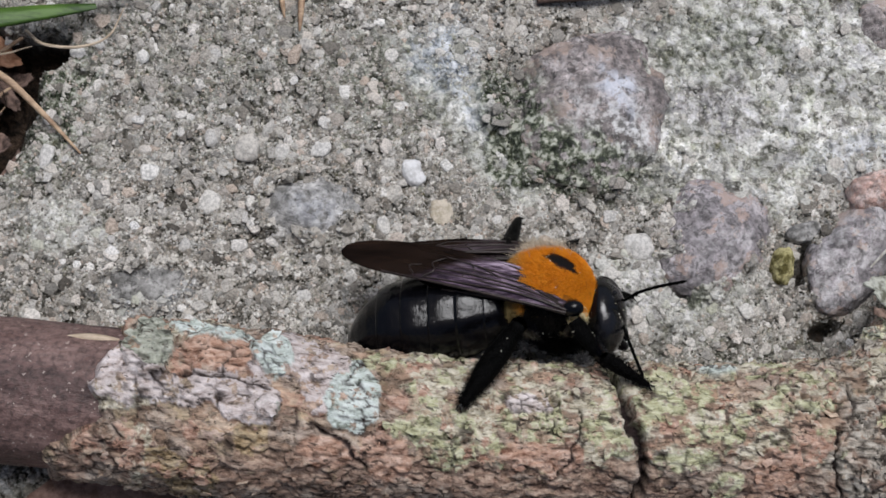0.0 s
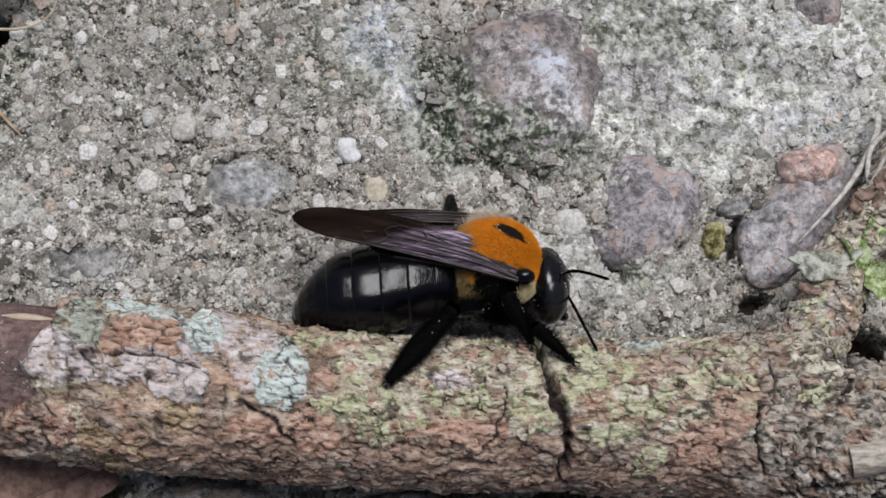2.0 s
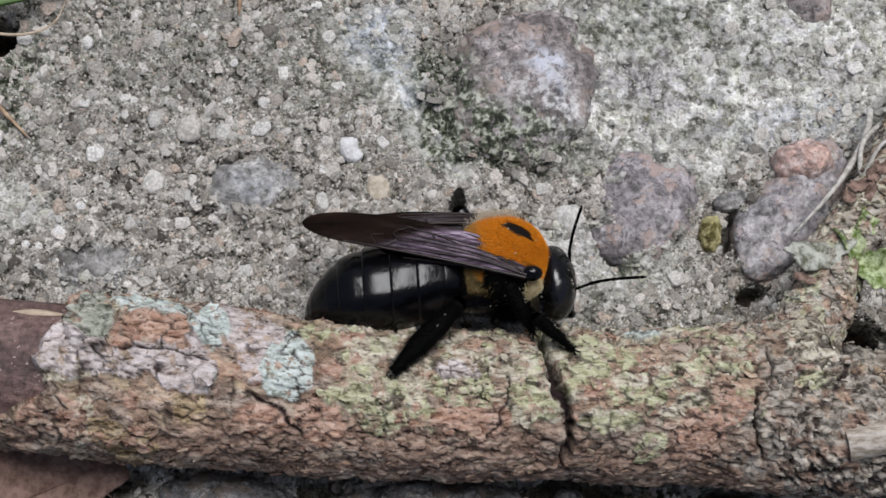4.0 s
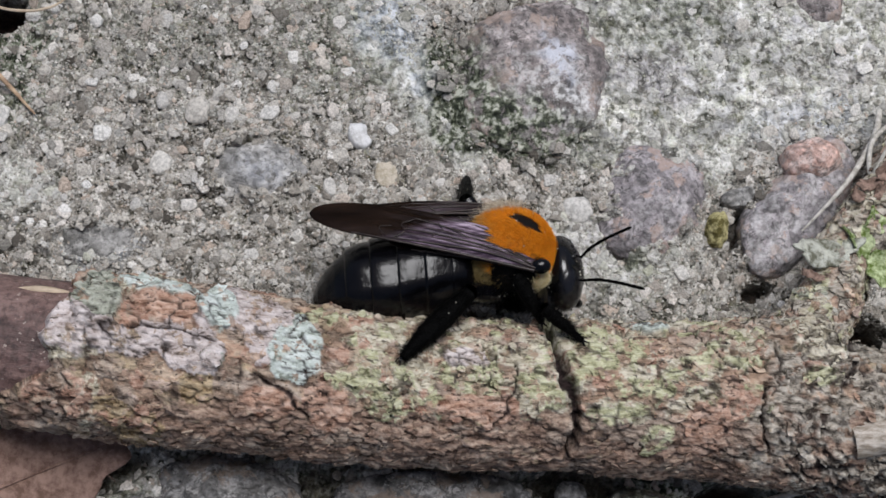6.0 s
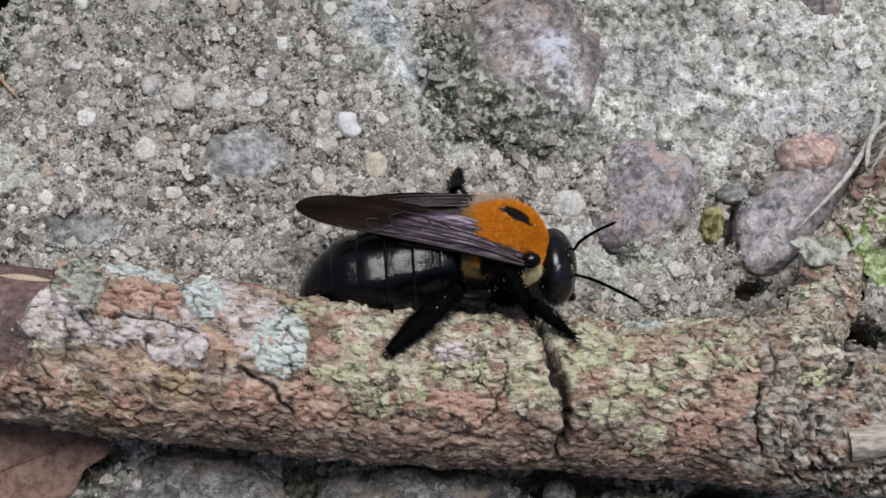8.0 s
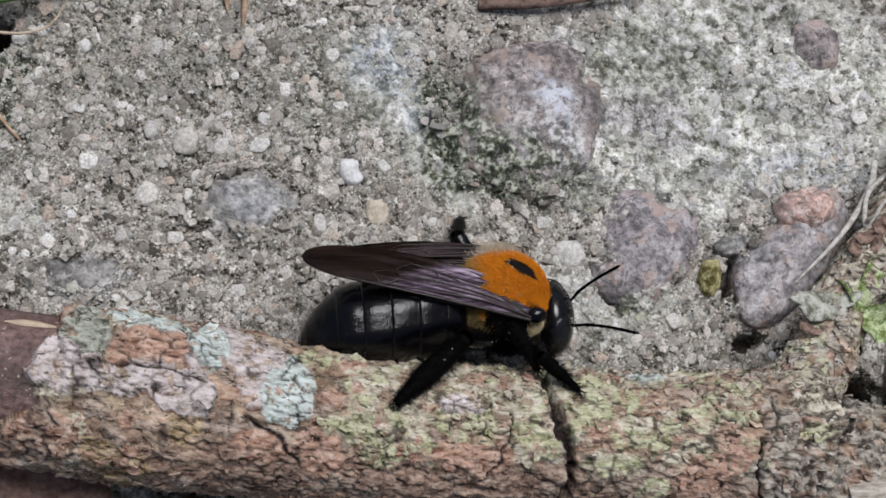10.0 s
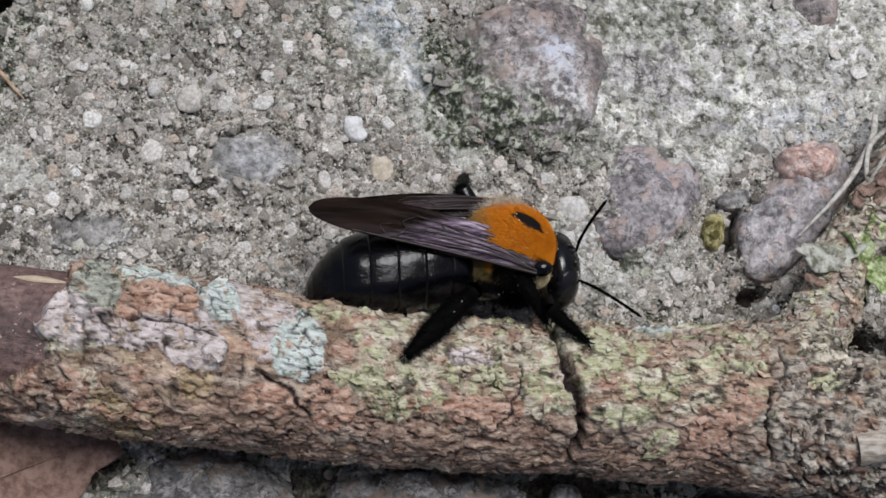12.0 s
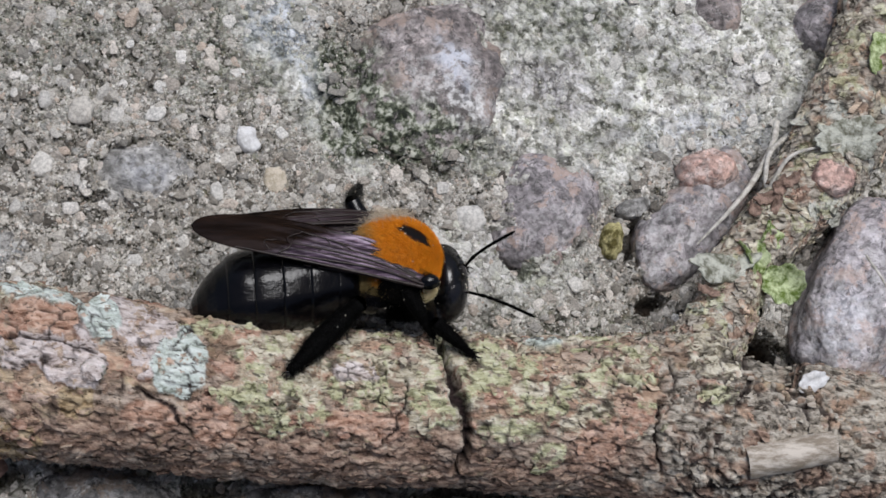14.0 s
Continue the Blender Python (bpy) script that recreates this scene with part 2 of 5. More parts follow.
def pebble_look():
    k = Look("pebble_grit", 0.75, 0.3)
    c = k.ramp(k.chance(), (0.0, (0.46, 0.43, 0.385)), (0.25, (0.62, 0.60, 0.56)), (0.5, (0.50, 0.485, 0.46)), (0.7, (0.70, 0.685, 0.65)), (0.85, (0.56, 0.51, 0.45)), (1.0, (0.78, 0.775, 0.76)))
    c = k.mix(1.0, c, k.ramp(k.noise(0.35, 5, 0.7), (0.3, 0.62), (0.6, 1.1)), "MULTIPLY")
    k.bump(k.noise(0.2, 4, 0.7), 0.06, 0.7)
    return k.done(c)


def plain_look(name, a, b, size=1.0, roughness=0.7, relief=0.08, stretch=(1, 1, 1), specular=0.3):
    k = Look(name, roughness, specular)
    c = k.ramp(k.noise(size, 6, 0.7, stretch), (0.32, a), (0.66, b))
    k.bump(k.noise(size * 0.3, 4, 0.7, stretch), relief, 0.8)
    return k.done(c)


def bark_look():
    k = Look("lichened_bark", 0.9, 0.15)
    scale = k.mask("scale")
    fine = k.noise(0.55, 4, 0.6, (2.4, 1, 1), 0.5)
    c = k.ramp(scale, (0.0, (0.24, 0.18, 0.135)), (0.14, (0.42, 0.325, 0.25)), (0.28, (0.31, 0.235, 0.18)), (0.42, (0.48, 0.41, 0.33)), (0.55, (0.38, 0.265, 0.20)), (0.68, (0.38, 0.33, 0.235)), (0.8, (0.45, 0.375, 0.33)), (0.9, (0.28, 0.205, 0.16)), (1.0, (0.54, 0.465, 0.375)))
    c = k.mix(1.0, c, k.ramp(fine, (0.15, 0.35), (0.40, 0.95), (0.8, 1.4)), "MULTIPLY")
    c = k.mix(1.0, c, k.ramp(k.noise(3.6, 5, 0.65, (1.4, 1, 1), 0.5), (0.25, (0.48, 0.42, 0.39)), (0.5, (0.88, 0.82, 0.79)), (0.75, (1.10, 1.02, 0.97))), "MULTIPLY")

    def patch(name, keep, dark, mid, light):
        nonlocal c
        f = k.math("MULTIPLY", k.mask(name), k.ramp(k.noise(0.974, 3, 0.58), (keep - 0.05, 0.12), (keep + 0.05, 0.95)))
        c = k.mix(f, c, k.ramp(fine, (0.18, dark), (0.42, mid), (0.78, light)))

    patch("brown", 0.30, (0.05, 0.032, 0.024), (0.25, 0.165, 0.125), (0.46, 0.35, 0.275))
    patch("grey", 0.27, (0.045, 0.038, 0.03), (0.30, 0.27, 0.225), (0.58, 0.54, 0.47))
    patch("sage", 0.34, (0.12, 0.10, 0.07), (0.45, 0.41, 0.31), (0.72, 0.68, 0.57))
    patch("ochre", 0.34, (0.12, 0.08, 0.04), (0.36, 0.265, 0.155), (0.56, 0.45, 0.30))
    patch("rust", 0.40, (0.08, 0.042, 0.03), (0.37, 0.215, 0.155), (0.58, 0.42, 0.335))
    patch("green", 0.44, (0.10, 0.10, 0.05), (0.41, 0.41, 0.25), (0.65, 0.65, 0.47))
    patch("slate", 0.24, (0.08, 0.09, 0.07), (0.29, 0.31, 0.255), (0.48, 0.50, 0.43))
    patch("flake", 0.16, (0.18, 0.09, 0.06), (0.44, 0.275, 0.20), (0.62, 0.45, 0.36))
    patch("pale", 0.36, (0.25, 0.20, 0.18), (0.52, 0.455, 0.435), (0.72, 0.66, 0.655))
    patch("mint", 0.30, (0.24, 0.27, 0.23), (0.52, 0.585, 0.545), (0.70, 0.76, 0.74))
    c = k.mix(k.mask("gap"), c, k.ramp(fine, (0.3, (0.010, 0.007, 0.007)), (0.8, (0.04, 0.027, 0.026))))
    c = k.mix(k.ramp(k.noise(0.5, 3, 0.55, (2.6, 1, 1), 0.4), (0.74, 0.0), (0.82, 0.8)), c, (0.05, 0.035, 0.027))
    c = k.mix(k.ramp(k.noise(0.3, 4, 0.6), (0.80, 0.0), (0.86, 0.85)), c, (0.04, 0.03, 0.024))
    k.bump(k.noise(0.4, 4, 0.62, (1.4, 1, 1)), 0.2, 0.9)
    return k.done(c)


def pale_grit_look():
    k = Look("pale_sand", 0.85, 0.25)
    c = k.ramp(k.island(), (0.0, (0.26, 0.26, 0.22)), (0.2, (0.50, 0.495, 0.45)), (0.4, (0.64, 0.63, 0.59)), (0.55, (0.38, 0.38, 0.34)), (0.7, (0.57, 0.56, 0.53)), (0.85, (0.46, 0.465, 0.37)), (1.0, (0.72, 0.715, 0.69)))
    c = k.mix(1.0, c, k.ramp(k.noise(0.25, 5, 0.8), (0.3, 0.65), (0.62, 1.1)), "MULTIPLY")
    k.bump(k.noise(0.15, 4, 0.7), 0.08, 0.8)
    return k.done(c)


GRIT = grit_look()
PALE_GRIT = pale_grit_look()
CONCRETE = concrete_look()
PEBBLE = pebble_look()
GRANITE = granite_look("lilac_granite", (0.15, 0.137, 0.143), (0.27, 0.247, 0.258), (0.41, 0.383, 0.397), 0.12, (0.40, 0.30, 0.26))
PINK_GRANITE = granite_look("pink_grey_granite", (0.21, 0.19, 0.20), (0.40, 0.37, 0.39), (0.56, 0.53, 0.56), 0.15, (0.52, 0.40, 0.36))
GREY_GRANITE = granite_look("grey_granite", (0.11, 0.107, 0.10), (0.25, 0.245, 0.235), (0.42, 0.412, 0.40), 0.12)
# dark grey granite, deepened so its colour carries the shade below the stick
SHADED_GRANITE = granite_look("shaded_dark_granite", (0.045, 0.044, 0.043), (0.125, 0.12, 0.117), (0.30, 0.29, 0.285), 0.3, (0.20, 0.15, 0.115), 0.4)
BROWN_GRANITE = granite_look("brown_granite", (0.11, 0.095, 0.093), (0.25, 0.218, 0.212), (0.42, 0.38, 0.375), 0.25, (0.36, 0.28, 0.24))
PINK_STONE = granite_look("pink_stone", (0.32, 0.20, 0.17), (0.50, 0.335, 0.285), (0.64, 0.49, 0.44), 0.2)
WHITE_STONE = plain_look("white_quartz", (0.46, 0.455, 0.45), (0.68, 0.68, 0.685), 0.7, 0.5, 0.05)
SAND_STONE = plain_look("sand_stone", (0.38, 0.33, 0.25), (0.58, 0.52, 0.43), 0.8, 0.8, 0.08)
YELLOW_LICHEN = plain_look("yellow_lichen", (0.10, 0.085, 0.025), (0.56, 0.51, 0.26), 0.9, 0.9, 0.15)
BARK = bark_look()
def dark_wood_look():
    k = Look("dark_bare_wood", 0.5, 0.35)
    c = k.ramp(k.noise(3.0, 5, 0.65, (2.5, 1, 1), 0.5), (0.25, (0.06, 0.034, 0.031)), (0.5, (0.12, 0.073, 0.066)), (0.75, (0.185, 0.12, 0.108)))
    c = k.mix(1.0, c, k.ramp(k.noise(0.5, 4, 0.65), (0.25, 0.55), (0.6, 1.15)), "MULTIPLY")
    c = k.mix(k.ramp(k.noise(0.45, 2, 0.5), (0.82, 0.0), (0.88, 0.7)), c, (0.42, 0.35, 0.31))
    k.bump(k.noise(0.5, 4, 0.65, (1.6, 1, 1)), 0.14, 0.9)
    return k.done(c)


DARK_WOOD = dark_wood_look()
PALE_WOOD = plain_look("pale_splinter_wood", (0.36, 0.28, 0.20), (0.56, 0.46, 0.35), 0.6, 0.8, 0.06, (4, 1, 1))
DRY_LEAF = plain_look("dry_leaf", (0.13, 0.075, 0.055), (0.27, 0.175, 0.14), 1.3, 0.75, 0.10)
BARK_FLAKE = plain_look("bark_flake", (0.13, 0.085, 0.065), (0.36, 0.25, 0.20), 0.7, 0.85, 0.15)
LITTER = plain_look("leaf_litter", (0.045, 0.03, 0.025), (0.20, 0.135, 0.11), 1.2, 0.8, 0.12)
ORANGE_BIT = plain_look("orange_fragment", (0.28, 0.13, 0.07), (0.48, 0.27, 0.17), 0.8, 0.7, 0.06)
NEEDLE = plain_look("pine_needle", (0.28, 0.18, 0.115), (0.52, 0.375, 0.25), 0.9, 0.6, 0.03, (3, 1, 1))
GRASS = plain_look("grass_blade", (0.02, 0.05, 0.008), (0.075, 0.15, 0.022), 1.2, 0.5, 0.04, (6, 1, 1), 0.4)
FIBRE = plain_look("grey_fibre", (0.36, 0.34, 0.30), (0.60, 0.58, 0.54), 0.8, 0.85, 0.04)
GREEN_LICHEN = plain_look("green_lichen", (0.12, 0.18, 0.03), (0.62, 0.70, 0.42), 0.9, 0.75, 0.2)
PALE_LICHEN = plain_look("pale_lichen", (0.14, 0.14, 0.10), (0.56, 0.57, 0.50), 1.1, 0.9, 0.2)
CHITIN = plain_look("black_chitin", (0.0015, 0.0015, 0.002), (0.003, 0.003, 0.004), 2.6, 0.155, 0.04, (1, 1, 1), 0.27)
DULL_CHITIN = plain_look("dull_black_chitin", (0.001, 0.001, 0.001), (0.003, 0.003, 0.003), 0.4, 0.42, 0.05, (1, 1, 1), 0.03)
HEAD_CHITIN = plain_look("head_chitin", (0.002, 0.002, 0.002), (0.005, 0.005, 0.006), 0.4, 0.15, 0.006, (1, 1, 1), 0.45)
EYE = plain_look("compound_eye", (0.004, 0.004, 0.005), (0.011, 0.011, 0.013), 0.12, 0.12, 0.006, (1, 1, 1), 0.5)
CREAM_SKIN = plain_look("cream_patch", (0.56, 0.45, 0.23), (0.78, 0.68, 0.44), 0.5, 0.6, 0.04)
BLACK_HAIR = plain_look("black_hair", (0.001, 0.001, 0.001), (0.003, 0.003, 0.003), 0.6, 0.5, 0.0, (1, 1, 1), 0.04)
STUB_WOOD = plain_look("grey_peeled_wood", (0.24, 0.20, 0.155), (0.56, 0.51, 0.45), 0.8, 0.6, 0.06, (3, 1, 1))
FRINGE = plain_look("pale_fringe", (0.42, 0.34, 0.24), (0.62, 0.54, 0.42), 0.5, 0.7, 0.0)
PALE_FUR = plain_look("tawny_fur", (0.13, 0.09, 0.03), (0.30, 0.22, 0.09), 0.5, 0.7, 0.0)
VEIN = plain_look("wing_vein", (0.012, 0.008, 0.007), (0.03, 0.02, 0.018), 0.5, 0.35, 0.0)


def hair_look():
    k = Look("orange_hair", 0.65, 0.2)
    c = k.ramp(k.island(), (0.0, (0.64, 0.205, 0.008)), (0.5, (0.74, 0.26, 0.010)), (0.92, (0.80, 0.31, 0.016)), (1.0, (0.86, 0.42, 0.06)))
    tawny = k.ramp(k.island(), (0.0, (0.13, 0.085, 0.025)), (0.5, (0.25, 0.17, 0.06)), (1.0, (0.42, 0.32, 0.15)))
    return k.done(k.mix(k.mask("tawny"), c, tawny))


def wing_look():
    k = Look("smoky_wing", 0.36, 0.16)
    m = k.mask("painted_sheen")
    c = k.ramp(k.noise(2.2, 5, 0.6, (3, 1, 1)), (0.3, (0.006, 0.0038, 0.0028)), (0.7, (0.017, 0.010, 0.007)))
    # the purple sky sheen of the wing base, put into the colour as lilac streaks
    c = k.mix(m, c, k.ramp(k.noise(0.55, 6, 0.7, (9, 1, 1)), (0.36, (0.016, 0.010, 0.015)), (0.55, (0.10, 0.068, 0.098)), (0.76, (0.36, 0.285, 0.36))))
    k.link(k.ramp(m, (0.0, 0.03), (1.0, 0.3)), k.bsdf.inputs["Specular IOR Level"])
    k.bsdf.inputs["Specular Tint"].default_value = (0.9, 0.8, 0.95, 1)
    k.bsdf.inputs["Alpha"].default_value = 0.96
    k.bump(k.noise(0.5, 4, 0.6, (6, 1, 1)), 0.06, 0.7)
    return k.done(c)


def thorax_look():
    k = Look("thorax_skin", 0.45, 0.15)
    return k.done(k.mix(k.mask("furred"), (0.005, 0.004, 0.004), (0.26, 0.085, 0.006)))


ORANGE_HAIR = hair_look()
WING = wing_look()
THORAX = thorax_look()
POLLEN = plain_look("pollen", (0.62, 0.55, 0.40), (0.85, 0.80, 0.68), 0.2, 0.7, 0.0)


# ---- the slab: one sheet of gritty concrete, out to the horizon ----
def ellipse(x, y, cx, cy, rx, ry, turn=0.0, ragged=0.25, seed=3, soft=0.3, size=2.0):
    c, s = math.cos(radians(turn)), math.sin(radians(turn))
    u, v = ((x - cx) * c + (y - cy) * s) / rx, (-(x - cx) * s + (y - cy) * c) / ry
    d = np.hypot(u, v) + ragged * 2 * (fbm(x, y, 0 * x, size, seed) - 0.5)
    return 1 - step(1 - soft, 1 + soft, d)


# middles, half lengths and turns of the stones that the concrete grips
BEDS = [(6.8, 13.2, 7.2, 7.2, 14), (18.7, 2.2, 3.6, 4.9, -14), (30.8, 1.9, 6.8, 2.8, 50), (-16.5, 3.9, 4.3, 2.8, 10), (-30.0, -3.4, 4.3, 1.6, 6)]


def slab_height(x, y):
    """Height in mm of the worn concrete, with its grains, and its masks for stains and painted shade."""
    z0 = np.zeros_like(x)
    wx = x + 0.5 * (vnoise(x, y, z0, 0.9, 21) - 0.5)
    wy = y + 0.5 * (vnoise(x, y, z0, 0.9, 22) - 0.5)
    h = 1.1 * (fbm(x, y, z0, 16, 5, 3) - 0.5) + 0.9 * (fbm(x, y, z0, 3.0, 9, 4) - 0.5) + 0.45 * (fbm(x, y, z0, 0.95, 19, 3) - 0.5)
    grain, isgrain, grains = np.zeros_like(x), np.zeros_like(x), np.zeros_like(x)
    for size, seed, lift, low in ((0.55, 31, 0.17, 0.16), (1.15, 41, 0.2, 0.08)):
        f1, f2, r = cells(wx, wy, size, seed)
        q = hashed(np.floor(r * 9999), z0, z0, seed + 3)
        rad = (low + 0.42 * q) * 1.0
        inside = np.clip(1 - (f1 / rad) ** 2, 0, 1)
        grains = grains + lift * size * np.sqrt(inside) * rad
        on = step(0.02, 0.16, inside)
        grain = np.where(on > 0.3, r, grain)
        isgrain = np.maximum(isgrain, on)
    shaded_pit = step(0.52, 0.62, fbm(x, y, z0, 1.0, 55, 4)) * (1 - isgrain)
    h = h - 0.5 * shaded_pit
    for cx, cy, rx, ry, turn in BEDS:
        c, s = math.cos(radians(turn)), math.sin(radians(turn))
        d = np.hypot(((x - cx) * c + (y - cy) * s) / rx, (-(x - cx) * s + (y - cy) * c) / ry) + 0.3 * (fbm(x, y, z0, 2.2, 95) - 0.5)
        h = h + 1.5 * np.exp(-(((d - 0.98) / 0.17) ** 2)) * step(0.3, 0.7, fbm(x, y, z0, 1.5, 96))
    pale = np.clip(ellipse(x, y, 27, 17, 17, 10, 8, 0.35, 61, 0.45, 5) + ellipse(x, y, 19, 8, 6, 5, 0, 0.4, 62, 0.5, 4) + 0.95 * ellipse(x, y, -3.0, 11.0, 1.9, 8.6, 41, 0.45, 63, 0.5, 2.5) + 0.7 * ellipse(x, y, 14, -3, 7, 3.5, 0, 0.4, 64, 0.5, 4) + 0.6 * ellipse(x, y, -36, 1, 4, 2.5, 0, 0.4, 65, 0.5, 3), 0, 1)
    # algae stains; the last, widest ellipse darkens the slab for shade below the stick
    algae_and_shade = np.clip(ellipse(x, y, 5.0, 7.2, 7.6, 2.2, -4, 0.45, 71, 0.5, 2.5) + 0.95 * ellipse(x, y, 0.0, 12.0, 1.9, 5.4, 12, 0.45, 72, 0.5, 2.5) + 0.6 * ellipse(x, y, 18, 19.6, 6, 3.0, 0, 0.5, 73, 0.5, 3) + 0.85 * ellipse(x, y, -39.5, 11.5, 5, 6.5, 0, 0.45, 74, 0.5, 3) + 0.38 * ellipse(x, y, -26, 17, 17, 7, -10, 0.5, 174, 0.6, 4) + 0.4 * ellipse(x, y, -9, 15, 5, 5, 0, 0.5, 175, 0.6, 3) + 0.8 * ellipse(x, y, 16.5, -3.6, 1.5, 1.1, -30, 0.4, 176, 0.5, 1.5) + 0.8 * ellipse(x, y, 19, -23.5, 4, 3, 0, 0.4, 75, 0.4, 3) + 0.35 * ellipse(x, y, 18, -8.6, 12, 2.6, 0, 0.5, 177, 0.5, 2) + 0.6 * ellipse(x, y, 4, -26.5, 46, 5.5, 0, 0.6, 178, 0.5, 3), 0, 1)
    blue = np.clip(ellipse(x, y, -5.2, 17.4, 3.0, 3.6, 0, 0.4, 81, 0.5, 2) + 0.9 * ellipse(x, y, -2.0, 12.6, 1.2, 3.0, 15, 0.4, 82, 0.5, 2) + 0.5 * ellipse(x, y, 33, 10, 6, 2, 10, 0.4, 83, 0.5, 3) + 0.5 * ellipse(x, y, -30, -4, 3.5, 1.6, 8, 0.4, 84, 0.5, 2), 0, 1)
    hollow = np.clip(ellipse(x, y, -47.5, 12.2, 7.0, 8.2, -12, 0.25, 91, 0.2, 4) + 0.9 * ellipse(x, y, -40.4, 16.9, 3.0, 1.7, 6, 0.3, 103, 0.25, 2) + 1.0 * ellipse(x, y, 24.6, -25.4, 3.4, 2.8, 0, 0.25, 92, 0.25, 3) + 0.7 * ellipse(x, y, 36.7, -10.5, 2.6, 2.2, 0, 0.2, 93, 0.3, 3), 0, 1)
    # crevices by the stones and below the stick, their shadow painted dark as well
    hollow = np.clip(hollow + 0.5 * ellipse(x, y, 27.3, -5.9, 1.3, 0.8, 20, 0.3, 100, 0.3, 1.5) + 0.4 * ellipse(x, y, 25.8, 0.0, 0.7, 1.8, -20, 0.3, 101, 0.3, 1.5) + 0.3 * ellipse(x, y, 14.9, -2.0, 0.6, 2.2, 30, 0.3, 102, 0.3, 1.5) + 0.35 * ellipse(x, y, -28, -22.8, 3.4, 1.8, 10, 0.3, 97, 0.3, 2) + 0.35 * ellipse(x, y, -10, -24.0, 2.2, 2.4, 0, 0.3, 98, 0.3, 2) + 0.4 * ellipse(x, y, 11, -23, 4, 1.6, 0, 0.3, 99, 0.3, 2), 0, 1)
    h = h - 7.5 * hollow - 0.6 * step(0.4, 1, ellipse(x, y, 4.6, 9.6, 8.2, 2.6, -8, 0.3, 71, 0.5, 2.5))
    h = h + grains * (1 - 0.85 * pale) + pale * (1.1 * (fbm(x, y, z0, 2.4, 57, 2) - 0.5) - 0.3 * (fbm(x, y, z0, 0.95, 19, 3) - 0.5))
    return h, dict(grain=grain, isgrain=isgrain * (1 - 0.75 * pale), shaded_pit=np.clip(shaded_pit + 0.8 * hollow, 0, 1), pale=pale, algae_and_shade=algae_and_shade, blue=blue, hollow=step(0.15, 0.6, hollow))


def stretch(a, b, pitch):
    """Even steps from a to b, then ever wider ones to 60 m on both sides."""
    inner = np.arange(a, b, pitch)
    out, d, x = [], pitch, 0.0
    while x < 60000:
        d *= 1.42
        x += d
        out.append(x)
    out = np.array(out)
    return np.concatenate([a - out[::-1], inner, inner[-1] + out])


def build_slab():
    xs, ys = stretch(-52, 56, 0.17), stretch(-36, 34, 0.17)
    x, y = (a.ravel() for a in np.meshgrid(xs, ys, indexing="ij"))
    h, masks = slab_height(x, y)
    edge = np.maximum(np.maximum(-60 - x, x - 64), np.maximum(-44 - y, y - 42))
    near = 1 - step(0, 60, edge)
    masks["far"] = step(80, 400, edge)
    h = h * near
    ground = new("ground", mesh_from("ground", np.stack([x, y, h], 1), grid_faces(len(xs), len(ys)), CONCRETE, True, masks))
    return tagged(ground, "weathered grey concrete full of sand, grit and lichen stains", "concrete", kind="structure")


# ---- stones ----
def stone_mesh(name, size, seed, material, level=5, rough=0.12, facets=0.25, lump=0.9, boxy=1.0, grit=0.25, stain=None):
    v, f = BALLS[level]
    n = np.sign(v) * np.abs(v) ** boxy
    n *= (1 / np.max(np.linalg.norm(n, axis=1))) ** 0.5
    r = 1 + facets * 2 * (fbm(n[:, 0] * 2, n[:, 1] * 2, n[:, 2] * 2, 2.6 * lump, seed, 3) - 0.5) + rough * (fbm(n[:, 0], n[:, 1], n[:, 2], 0.35, seed + 20, 4) - 0.5)
    rng = np.random.RandomState(seed)
    for _ in range(7):
        d = rng.normal(size=3)
        d /= np.linalg.norm(d)
        cut = 0.80 + 0.16 * rng.rand()
        k = n @ d
        r = np.where(k * r > cut, r * 0.35 + 0.65 * cut / np.maximum(k, 0.2), r)
    size = np.asarray(size, float)
    v = n * r[:, None] * size
    out = n / np.linalg.norm(n, axis=1)[:, None]
    v = v + out * (grit * 2 * (fbm(v[:, 0], v[:, 1], v[:, 2], 1.6, seed + 40, 5) - 0.5))[:, None]
    if level > 4:
        ridge = 1 - np.abs(2 * fbm(v[:, 0], v[:, 1], v[:, 2], 2.6, seed + 60, 4) - 1) * 2.2
        v = v + out * (0.9 * grit * ridge + 0.4 * grit * (fbm(v[:, 0], v[:, 1], v[:, 2], 0.9, seed + 70, 2) - 0.5))[:, None]
    masks = {}
    if stain:
        c, s = math.cos(radians(stain[2])), math.sin(radians(stain[2]))
        wx, wy = stain[0] + v[:, 0] * c - v[:, 1] * s, stain[1] + v[:, 0] * s + v[:, 1] * c
        masks = stains(wx, wy)
    return mesh_from(name, v, f, material, True, masks)


